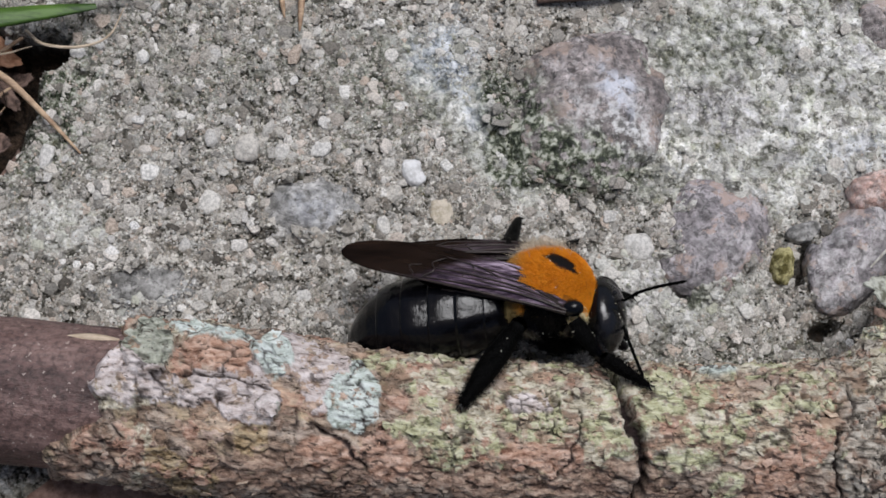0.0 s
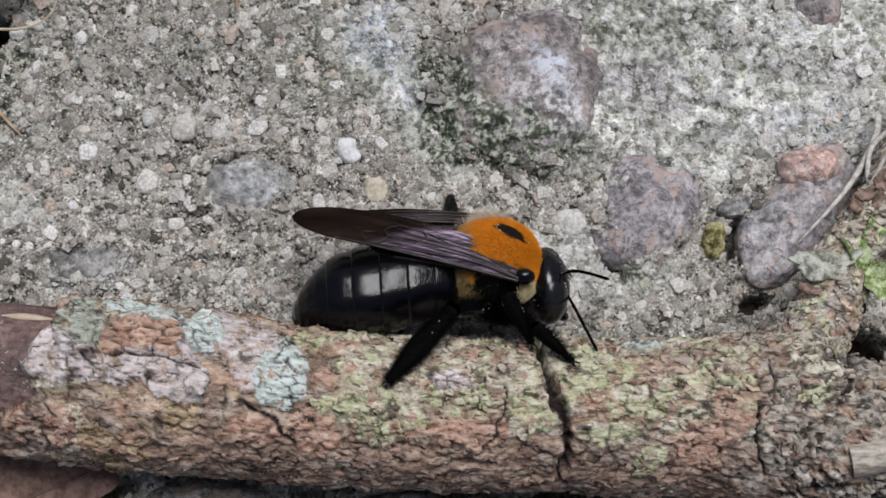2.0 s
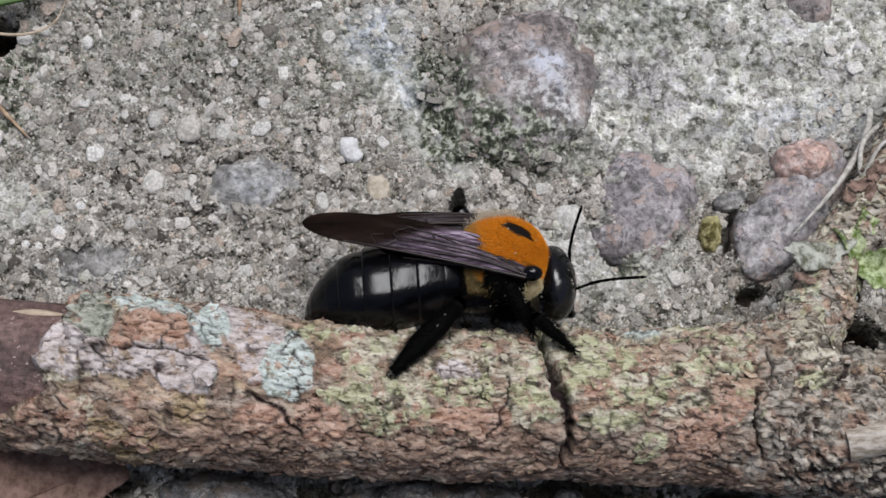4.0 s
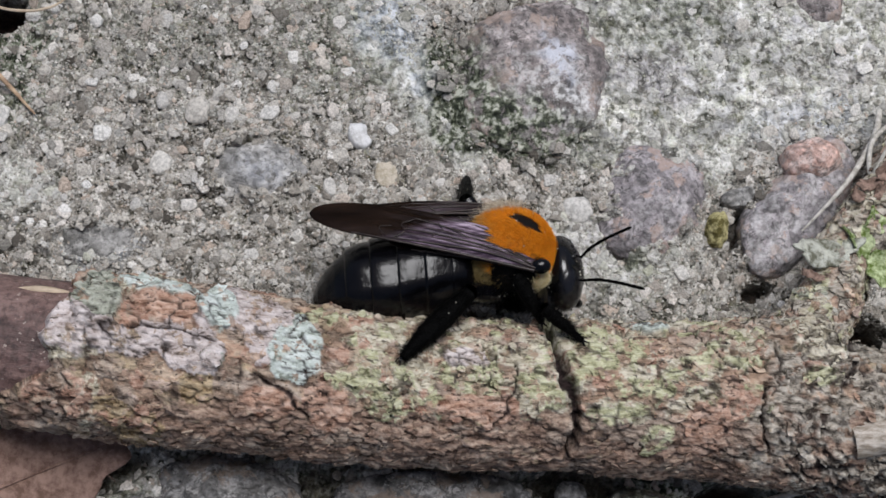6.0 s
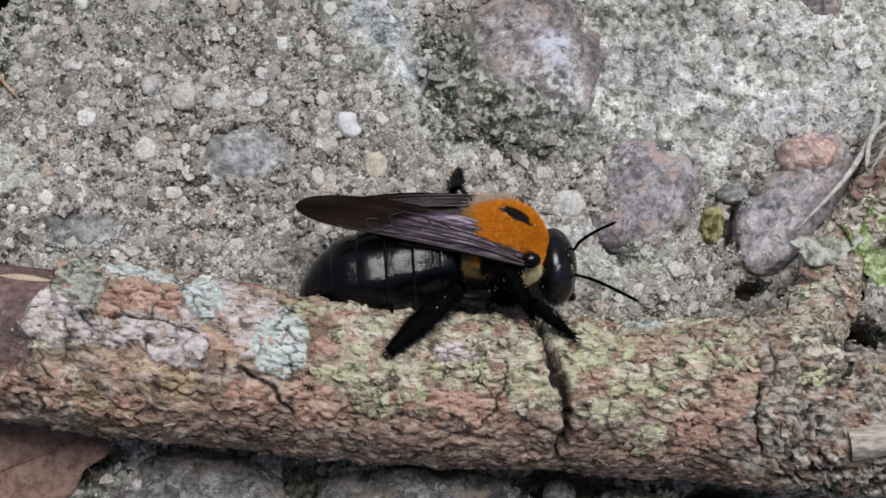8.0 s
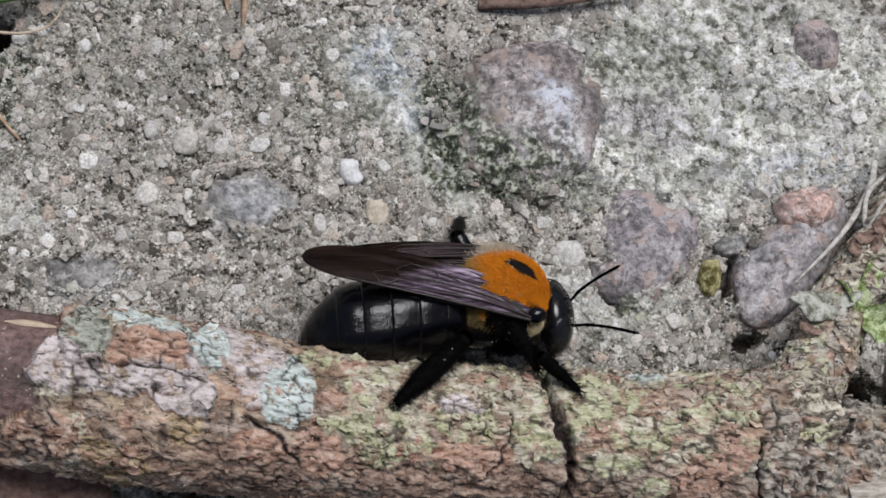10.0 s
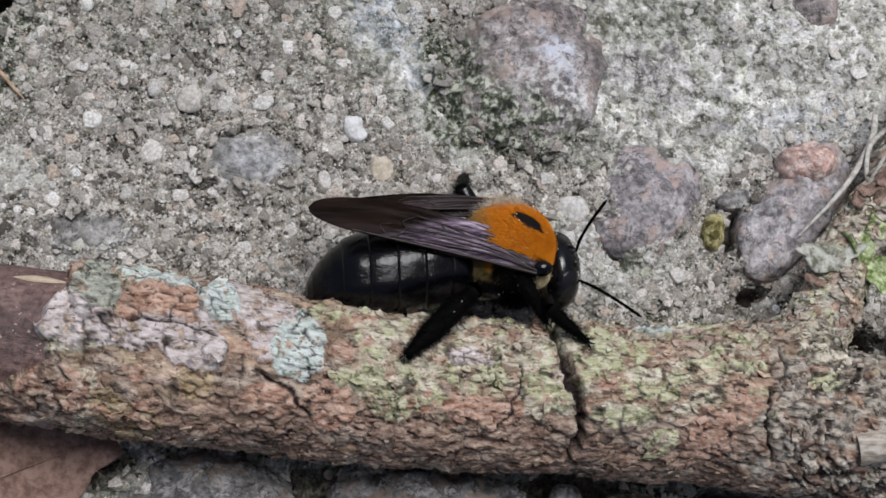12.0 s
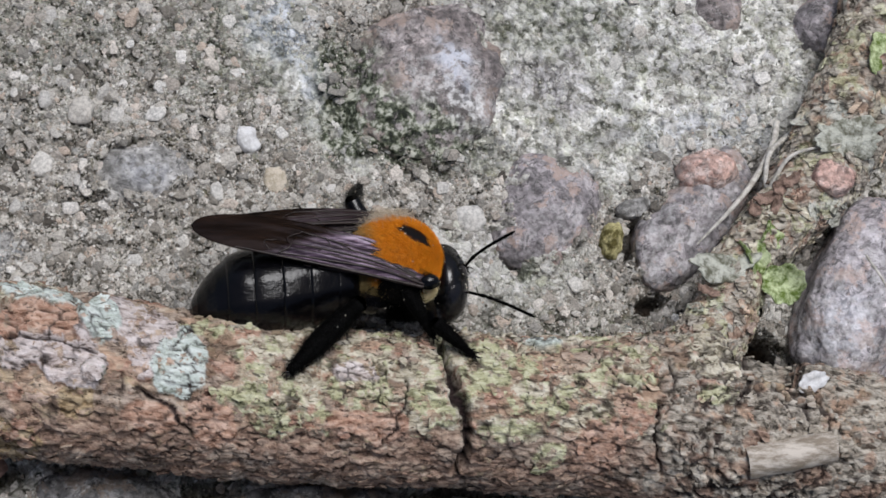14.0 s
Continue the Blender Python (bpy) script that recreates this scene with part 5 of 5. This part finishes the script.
    # long pale hairs that stand up along the far side of the back
    rim = rng.normal(size=(1500, 3)) * (0.30, 0.2, 0.2) + (-0.12, 0.76, 0.70)
    rim /= np.linalg.norm(rim, axis=1)[:, None]
    part("fringe", mesh_from("fringe", *hairs(boxy(rim) * girths * 0.98 + middle, rim, 0.95, 0.010, np.array([-0.25, 0.2, 0.2]), 0.28, 16), FRINGE, False), bee, "long pale hairs along the back")
    bare = ~keep & ((low <= 0.05) | (base[:, 2] < 1.5))
    b, nn = base[bare][:9000], d[bare][:9000]
    part("belly_hair", mesh_from("belly_hair", *hairs(b, nn, 0.6, 0.02, np.array([-0.2, 0, -0.2]), 0.3, 7), BLACK_HAIR, False), bee, "black belly hair")
    flank = rng.normal(size=(9000, 3)) * (0.2, 0.18, 0.22) + (-0.76, -0.58, -0.15)
    flank /= np.linalg.norm(flank, axis=1)[:, None]
    part("waist_fur", mesh_from("waist_fur", *hairs(boxy(flank) * girths * 0.985 + middle, flank, 0.75, 0.015, np.array([-1.0, -0.1, -0.2]), 0.14, 8), PALE_FUR, False), bee, "tawny fur on the flank")
    bv, bf = blob((0.3, -0.9, -3.3), (2.7, 2.2, 2.1), 4, 9, 0.05)
    part("underside", mesh_from("underside", bv, bf, DULL_CHITIN), bee, "black underside of the thorax")
    under = rng.normal(size=(3000, 3))
    under /= np.linalg.norm(under, axis=1)[:, None]
    part("belly_hair", mesh_from("belly_hair", *hairs(under * (2.65, 2.15, 2.05) + (0.3, -0.9, -3.3), under, 0.5, 0.016, np.array([-0.2, 0, -0.2]), 0.3, 17), BLACK_HAIR, False), bee, "black belly hair")
    # head
    head_c, head_r = np.array((3.75, -0.5, -2.65)), np.array((1.95, 3.15, 3.0))
    v, f = BALLS[6]
    hv = v * head_r
    hv[:, 0] *= np.where(v[:, 0] < 0, 0.8, 1.0)
    hv[:, 0] -= 0.10 * np.exp(-(((np.abs(v[:, 1]) - 0.42) / 0.07) ** 2)) * step(0.1, 0.5, v[:, 0])
    head = part("head", mesh_from("head", hv + head_c, f, HEAD_CHITIN), bee, "shiny black head")
    for sgn in (-1, 1):
        oval = ((v[:, 0] - 0.22) / 0.60) ** 2 + ((v[:, 2] + 0.03) / 0.80) ** 2 + 9.0 * (v[:, 1] * sgn < 0.1)
        faces = f[np.all(oval[f] < 1, axis=1)]
        used, back = np.unique(faces, return_inverse=True)
        swell = 1.0 + 0.055 * np.clip(1 - oval[used], 0, 1) ** 0.5
        part("eye", mesh_from("eye", hv[used] * swell[:, None] + head_c, back.reshape(-1, 3), EYE), head, "shiny black compound eye")
        jaw = bend([(4.7, sgn * 0.9 - 0.4, -5.0), (5.2, sgn * 0.75 - 0.4, -5.7), (5.4, sgn * 0.2 - 0.4, -6.1)], 10)
        part("mandible", mesh_from("mandible", *tube(jaw, np.linspace(0.6, 0.2, 10), 10), CHITIN), head)
    for x in (-0.25, 0, 0.25):
        part("ocellus", mesh_from("ocellus", *blob((4.7 + (0.2 if x == 0 else 0), x * 2.2 - 0.4, -0.25), (0.22, 0.22, 0.2), 3, 1, 0), EYE), head)
    d = rng.normal(size=(900, 3))
    d /= np.linalg.norm(d, axis=1)[:, None]
    part("head_hair", mesh_from("head_hair", *hairs(d * (1.85, 3.1, 2.95) + head_c, d, 0.3, 0.012, np.array([0.0, 0, 0.2]), 0.3, 9), BLACK_HAIR, False), head)
    # the wing roots and the cream patch at the shoulder
    for sgn in (-1, 1):
        tv, tf = blob((1.75, -3.5, 1.45) if sgn < 0 else (1.0, 3.05, 1.35), (0.85, 0.6, 0.7), 4, 4, 0.05)
        part("tegula", mesh_from("tegula", tv, tf, CHITIN), bee, "glossy black wing cap")
    cream = rng.normal(size=(2800, 3)) * (0.42, 0.25, 0.6) + (1.85, -3.05, -0.8)
    dd = cream / np.linalg.norm(cream / (3.6, 3.8, 3.4), axis=1)[:, None]
    part("shoulder_tuft", mesh_from("shoulder_tuft", *hairs(dd * 1.0, dd / 3.6, 0.4, 0.022, np.array([-0.3, 0, -0.3]), 0.12, 10), CREAM_SKIN, False), bee, "cream-coloured shoulder tuft")
    dust = rng.normal(size=(46, 3))
    dust /= np.linalg.norm(dust, axis=1)[:, None]
    dust = boxy(dust[(dust[:, 2] > -0.3)]) * girths * 1.07 + middle
    flank = rng.normal(size=(30, 3)) * (0.4, 0.15, 0.25) + (0.05, -0.8, -0.45)
    flank /= np.linalg.norm(flank, axis=1)[:, None]
    face = rng.normal(size=(10, 3)) * (0.2, 0.3, 0.4) + (0.7, -0.6, 0.1)
    face /= np.linalg.norm(face, axis=1)[:, None]
    extra = np.concatenate([boxy(flank) * girths * 1.06 + middle, face * head_r * 1.02 + head_c])
    grains = [(BALLS[1][0] * rng.uniform(0.025, 0.065) + q, BALLS[1][1]) for q in np.concatenate([dust, extra])]
    tagged(part("pollen", mesh_from("pollen", *joined(grains), POLLEN), bee, "specks of pale pollen"), kind="stuff")
    # wings, folded back over the abdomen
    def wing(name, root, tip, across, chord, sgn, shiny, front=0.36, label=""):
        root, tip, across = (np.array(k, float) for k in (root, tip, across))
        along = tip - root
        L = np.linalg.norm(along)
        along /= L
        across = across - along * (across @ along)
        across /= np.linalg.norm(across)
        up = np.cross(along, across)
        up *= np.sign(up[2])
        nu, nv = 70, 22
        t = np.linspace(0, 1, nu)
        lead = chord * front * (0.34 + 0.66 * np.sin(np.clip(t * 1.15, 0, 1) * np.pi / 2)) * np.sqrt(np.clip(1 - np.clip((t - 0.80) / 0.20, 0, 1) ** 2, 0, 1))
        trail = chord * (1 - front) * (0.22 + 0.78 * step(0.0, 0.26, t)) * np.sqrt(np.clip(1 - np.clip((t - 0.45) / 0.55, 0, 1) ** 2.0, 0, 1))
        q = np.linspace(0, 1, nv)
        w = -lead[:, None] * (1 - q) + trail[:, None] * q
        tt = np.repeat(t, nv)
        ww = w.ravel()
        sag = 0.9 * np.sin(tt * np.pi) * 0.5 - 0.05 * ww**2 + 0.14 * np.sin(ww * 3.4 + tt * 3) * (1 - tt) + 0.15 * np.sin(ww * 7.5 + 1 + 2 * tt) * step(0, 0.2, tt) * (1 - step(0.45, 0.75, tt))
        v = root + (tt * L)[:, None] * along + ww[:, None] * across + sag[:, None] * up
        n = len(v)
        f = grid_faces(nu, nv)
        v2 = np.concatenate([v, v - 0.05 * up])
        rim = np.concatenate([np.arange(nu) * nv, (nu - 1) * nv + np.arange(1, nv), (np.arange(nu - 1)[::-1]) * nv + nv - 1, np.arange(1, nv - 1)[::-1]])
        nxt = np.roll(rim, -1)
        f = np.concatenate([f, f[:, ::-1] + n, np.stack([rim, rim + n, nxt + n, nxt], 1)])
        sheen_mask = step(0.0, 0.05, tt) * (1 - step(-0.06, 0.05, tt - 0.66 + 0.28 * np.tile(q, nu))) * shiny
        ob = part(name, mesh_from(name, v2, f, WING, True, dict(painted_sheen=np.tile(sheen_mask, 2))), bee, label)
        ob["root"] = tuple(root)
        grid = v.reshape(nu, nv, 3)
        def vein(path, r0):
            pts = []
            for tt_, qq in path:
                i, j = tt_ * (nu - 1), qq * (nv - 1)
                i0, j0 = min(int(i), nu - 2), min(int(j), nv - 2)
                a_, b_ = i - i0, j - j0
                pts.append((1 - a_) * (1 - b_) * grid[i0, j0] + a_ * (1 - b_) * grid[i0 + 1, j0] + (1 - a_) * b_ * grid[i0, j0 + 1] + a_ * b_ * grid[i0 + 1, j0 + 1])
            p = bend(np.array(pts) + 0.03 * up, 26)
            part("vein", mesh_from("vein", *tube(p, np.linspace(r0, r0 * 0.45, len(p)), 5), VEIN), ob)
        vein([(0, 0.02), (0.3, 0.02), (0.6, 0.02), (0.8, 0.03)], 0.17)
        vein([(0, 0.25), (0.2, 0.2), (0.42, 0.16), (0.62, 0.10)], 0.13)
        vein([(0.02, 0.5), (0.2, 0.42), (0.42, 0.42), (0.58, 0.40)], 0.12)
        vein([(0.04, 0.75), (0.22, 0.68), (0.40, 0.68), (0.55, 0.72)], 0.11)
        vein([(0.42, 0.16), (0.46, 0.35), (0.42, 0.55), (0.45, 0.72)], 0.09)
        vein([(0.62, 0.10), (0.58, 0.3), (0.60, 0.5), (0.55, 0.70)], 0.09)
        vein([(0.20, 0.42), (0.30, 0.55), (0.40, 0.68)], 0.08)
        vein([(0.08, 0.95), (0.25, 0.92), (0.45, 0.93)], 0.09)
        vein([(0.03, 0.36), (0.2, 0.30), (0.38, 0.28), (0.56, 0.25)], 0.10)
        vein([(0.04, 0.62), (0.2, 0.55), (0.36, 0.55), (0.50, 0.56)], 0.10)
        vein([(0.66, 0.12), (0.69, 0.3), (0.64, 0.42)], 0.07)
        return ob
    wing("wing", (0.9, 3.0, 1.5), (-15.9, 2.0, 2.5), (0, 1, -0.25), 2.4, 1, 0.15, 0.4, "smoky brown left wing")
    wing("wing", (0.6, 2.6, 1.2), (-10.8, 1.7, 1.5), (0, 1, -0.4), 2.2, 1, 0.15, 0.4, "smoky brown left hind wing")
    wing("wing", (0.5, -2.7, 1.2), (-10.6, -0.6, 2.7), (0, 1, 0.3), 2.6, -1, 0.4, 0.4, "smoky brown right hind wing")
    wing("wing", (1.3, -3.75, 1.75), (-16.7, 0.8, 4.1), (0.1, 1, 0.25), 3.6, -1, 1.0, 0.30, "smoky brown right wing with purple sheen painted in")
    return bee


# ---- legs and feelers: pieces along x from their own joint ----
def limb(name, bee, length, radii, material, label, fuzz=0, seed=1, bow=0.0):
    n = len(radii)
    p = np.stack([np.linspace(0, length, n), np.zeros(n), bow * np.sin(np.linspace(0, np.pi, n))], 1)
    p = bend(p, 20)
    r = np.interp(np.linspace(0, n - 1, 20), np.arange(n), radii)
    me = mesh_from(name, *tube(p, r, 14, 0.85), material)
    ob = part(name, me, bee, label)
    if fuzz:
        rng = np.random.RandomState(seed)
        k, w = rng.uniform(0.5, 18.9, fuzz), rng.uniform(0, 2 * np.pi, fuzz)
        i, e = k.astype(int), (k % 1)[:, None]
        root, girth = p[i] * (1 - e) + p[i + 1] * e, np.interp(k, np.arange(20), r)[:, None]
        nrm = np.stack([0 * w, np.cos(w), np.sin(w)], 1)
        part("leg_hair", mesh_from("leg_hair", *hairs(root + nrm * girth * 0.9, nrm, 0.48, 0.014, np.array([0.6, 0, 0]), 0.3, seed), BLACK_HAIR, False), ob)
        k, w = rng.uniform(1, 9, 6), rng.uniform(0, 2 * np.pi, 6)
        at = np.stack([np.interp(k, np.arange(20), p[:, 0]), np.interp(k, np.arange(20), r) * np.cos(w), np.interp(k, np.arange(20), r) * 0.85 * np.sin(w)], 1)
        tagged(part("pollen", mesh_from("pollen", *joined([(BALLS[1][0] * rng.uniform(0.03, 0.06) + q, BALLS[1][1]) for q in at]), POLLEN), ob, "specks of pale pollen"), kind="stuff")
    return ob


def aim(origin, target, hint):
    """A pose at origin, its x along to target, its z near the hint."""
    x = (Vector(target) - Vector(origin)).normalized()
    y = Vector(hint).cross(x).normalized()
    z = x.cross(y)
    m = Matrix((x, y, z)).transposed().to_4x4()
    m.translation = Vector(origin) * MM
    return m


# seconds, place of the thorax in millimetres, turn in degrees
BEE_PATH = [
    (0, 2.83, -5.32, 9.14, -30.7, -13.6, 1.8),
    (0.5, 2.51, -3.77, 9.13, -30.7, -17.1, 8.1),
    (1, 3.33, -3.83, 9.28, -32.2, -11.0, 9.9),
    (1.5, 4.28, -4.45, 9.43, -35.2, -5.0, 6.7),
    (2, 4.29, -4.78, 9.34, -32.9, -4.5, 3.7),
    (2.5, 4.12, -4.72, 9.28, -32.2, -5.0, 4.1),
    (3, 4.42, -4.57, 9.38, -33.9, -5.3, 6.0),
    (3.5, 4.84, -5.13, 9.47, -33.9, -4.5, 4.8),
    (4, 4.83, -5.26, 9.49, -33.3, -4.6, 3.7),
    (6.5, 4.66, -5.39, 9.38, -29.9, -6.3, 5.2),
    (7, 4.66, -5.25, 9.36, -29.8, -7.4, 5.3),
    (7.5, 4.61, -5.31, 9.40, -30.0, -7.0, 5.0),
    (8, 4.65, -5.32, 9.37, -29.6, -7.9, 4.9),
    (10.5, 4.32, -5.30, 9.44, -25.3, -1.6, 5.7),
    (11, 4.31, -5.28, 9.47, -24.3, -1.6, 5.0),
    (11.5, 4.36, -5.24, 9.43, -23.5, -2.7, 4.9),
    (12, 4.29, -5.29, 9.53, -24.5, -3.7, 4.3),
    (12.5, 4.33, -5.28, 9.46, -24.3, -3.3, 4.4),
    (13, 4.25, -5.26, 9.52, -23.8, -2.2, 5.6),
    (13.5, 4.20, -5.34, 9.51, -24.9, -2.3, 5.6),
    (14, 4.15, -5.36, 9.56, -25.3, -1.5, 5.6),
]
# seconds, way of the right and of the left feeler in the bee's own space
FEELERS = [
    (0, 0.247, -0.969, 0.025, 0.845, -0.192, 0.499),
    (0.5, 0.296, -0.946, 0.13, 0.883, -0.373, 0.284),
    (1, 0.75, -0.661, 0.027, 0.644, -0.097, 0.759),
    (1.5, 0.477, -0.857, -0.197, 0.646, -0.594, 0.479),
    (2, 0.301, -0.945, -0.13, 0.496, -0.698, 0.517),
    (2.5, 0.922, -0.347, -0.173, 0.036, 0.217, 0.976),
    (3, 0.552, -0.828, -0.096, 0.311, 0.603, 0.734),
    (3.5, 0.817, -0.349, 0.459, 0.218, -0.172, 0.961),
    (4, 0.942, -0.166, 0.29, 0.166, 0.17, 0.971),
    (6.5, 0.697, -0.596, 0.399, 0.689, -0.231, 0.687),
    (7, 0.712, -0.463, 0.528, 0.631, -0.156, 0.76),
    (7.5, 0.79, -0.613, 0.002, 0.708, 0.009, 0.706),
    (8, 0.774, -0.628, 0.079, 0.545, -0.263, 0.796),
    (10.5, 0.795, -0.414, 0.443, 0.569, 0.029, 0.822),
    (11, 0.912, -0.278, 0.302, 0.464, 0.126, 0.877),
    (11.5, 0.803, -0.564, 0.193, 0.342, 0.189, 0.92),
    (12, 0.748, -0.663, 0.011, 0.338, 0.185, 0.923),
    (12.5, 0.742, -0.566, 0.359, 0.287, 0.191, 0.938),
    (13, 0.763, -0.579, 0.288, 0.442, 0.07, 0.894),
    (13.5, 0.784, -0.584, 0.21, 0.55, 0.009, 0.835),
    (14, 0.806, -0.577, 0.13, 0.589, -0.063, 0.806),
]
# seconds, degrees by which the folded wings hang down (below nought: held up)
WINGS = [(0, -2.6), (0.5, -1.8), (1, -2.9), (1.5, -2.7), (2, -3.5), (2.5, -3.3), (3, -1.6), (4, -2.2), (8.2, -2.3), (10.5, -1.6), (14, -1.4)]
# hip on the body, foot on its hold in the place, thigh, shin, bend, from the bee
LEGS = [
    ("right_hind", (-1.0, -2.3, -2.8), (-4.91, -15.53, 13.5), 5.94, 7.83, (0.21, 0.1, 0.97), (0.55, 0.8, 0.9, 0.75), (0.6, 0.8, 0.92, 0.95, 0.85, 0.55, 0.32), 2600),
    ("right_mid", (0.6, -2.3, -2.9), (6.6, -11.9, 11.4), 3.9, 4.4, (-0.38, 0.42, 0.82), (0.5, 0.75, 0.75, 0.6), (0.55, 0.7, 0.65, 0.5, 0.35, 0.25), 1000),
    ("right_fore", (2.2, -2.4, -2.5), (9.7, -13.5, 12.4), 4.91, 3.97, (-0.63, -0.21, 0.74), (0.45, 0.7, 0.7, 0.5), (0.55, 0.62, 0.58, 0.45, 0.3, 0.22), 1000),
    ("left_hind", (-1.0, 2.3, -2.8), (1.76, 3.1, 0.9), 5.43, 6.74, (-0.45, -0.11, 0.88), (0.55, 0.8, 0.85, 0.7), (0.6, 0.68, 0.65, 0.6, 0.5, 0.35), 300),
    ("left_mid", (0.6, 2.3, -2.9), (6.2, 1.2, 0.6), 4.38, 4.67, (-0.46, 0.22, 0.86), (0.5, 0.7, 0.7, 0.55), (0.5, 0.6, 0.5, 0.4, 0.3, 0.22), 150),
    ("left_fore", (2.2, 2.2, -2.7), (11.2, -3.6, 0.8), 3.24, 3.97, (-0.65, 0.75, 0.08), (0.45, 0.6, 0.6, 0.5), (0.5, 0.5, 0.45, 0.35, 0.28, 0.2), 150),
]


def feeler(bee, base, label):
    p = bend([(0, 0, 0), (1.0, 0.0, 0.22), (2.0, 0.0, 0.42), (3.6, 0, 0.40), (5.0, 0, 0.22), (6.3, 0, 0)], 40)
    r = np.interp(np.linspace(0, 1, 40), (0, 0.06, 0.3, 0.34, 0.42, 0.95, 1), (0.16, 0.12, 0.12, 0.16, 0.13, 0.13, 0.06)) * (1 + 0.10 * np.sin(np.linspace(0, 75, 40)))
    ob = part("antenna", mesh_from("antenna", *tube(p, r, 10), DULL_CHITIN), bee, label)
    ob.location = Vector(base) * MM
    return ob


def motions():
    bee = build_bee()
    rows = [(t, pose(x * MM, y * MM, z * MM, rx, ry, rz)) for t, x, y, z, rx, ry, rz in BEE_PATH]
    walk(bee, rows)
    bases = ((5.3, -1.5, -2.6), (5.3, 0.4, -2.2))
    # the wings stir a little at first
    for ob in [o for o in bee.children if o.name.startswith("wing")]:
        root = Vector(ob["root"]) * MM
        walk(ob, [(t, Matrix.Translation(root) @ Matrix.Rotation(radians(a), 4, (0, -0.67, 0.74)) @ Matrix.Translation(-root)) for t, a in WINGS])
    feelers = [feeler(bee, base, "thin black jointed antenna") for base in bases]
    for k, (ob, base) in enumerate(zip(feelers, bases)):
        walk(ob, [(row[0], aim(base, Vector(base) + Vector(row[1 + 3 * k : 4 + 3 * k]), (-0.3, 0, 1))) for row in FEELERS])
    for name, hip, foot, l1, l2, hint, r1, r2, fuzz in LEGS:
        thigh = limb("femur", bee, l1, r1, CHITIN, "stout black thigh", fuzz // 3, 41)
        shin = limb("tibia", bee, l2, r2, DULL_CHITIN, "hairy black shin and foot", fuzz, 42)
        for sgn in (-1, 1):
            claw = bend([(l2 - 0.1, 0, 0), (l2 + 0.35, 0.16 * sgn, 0.05), (l2 + 0.55, 0.26 * sgn, -0.25)], 8)
            part("claw", mesh_from("claw", *tube(claw, np.linspace(0.11, 0.03, 8), 6), CHITIN), shin)
        ra, rb = [], []
        for t, m in rows:
            a = Vector(hip)
            b = Vector(foot)
            if name == "left_hind" and t < 2.4:
                b = b + Vector((-0.9, -1.0, 2.4))
            b = (m.inverted() @ (b * MM)) / MM
            d = b - a
            far = min(max(d.length, abs(l1 - l2) + 0.3), l1 + l2 - 0.05)
            u = d.normalized()
            along = (l1 * l1 - l2 * l2 + far * far) / (2 * far)
            side = Vector(hint) - u * u.dot(Vector(hint))
            knee = a + u * along + side.normalized() * math.sqrt(max(l1 * l1 - along * along, 0.0))
            ra.append((t, aim(a, knee, hint)))
            rb.append((t, aim(knee, a + u * far, hint)))
        walk(thigh, ra)
        walk(shin, rb)


ground = build_slab()
build_stones()
build_stick()
build_bits()
build_pebbles(ground)
build_grit(ground)
motions()
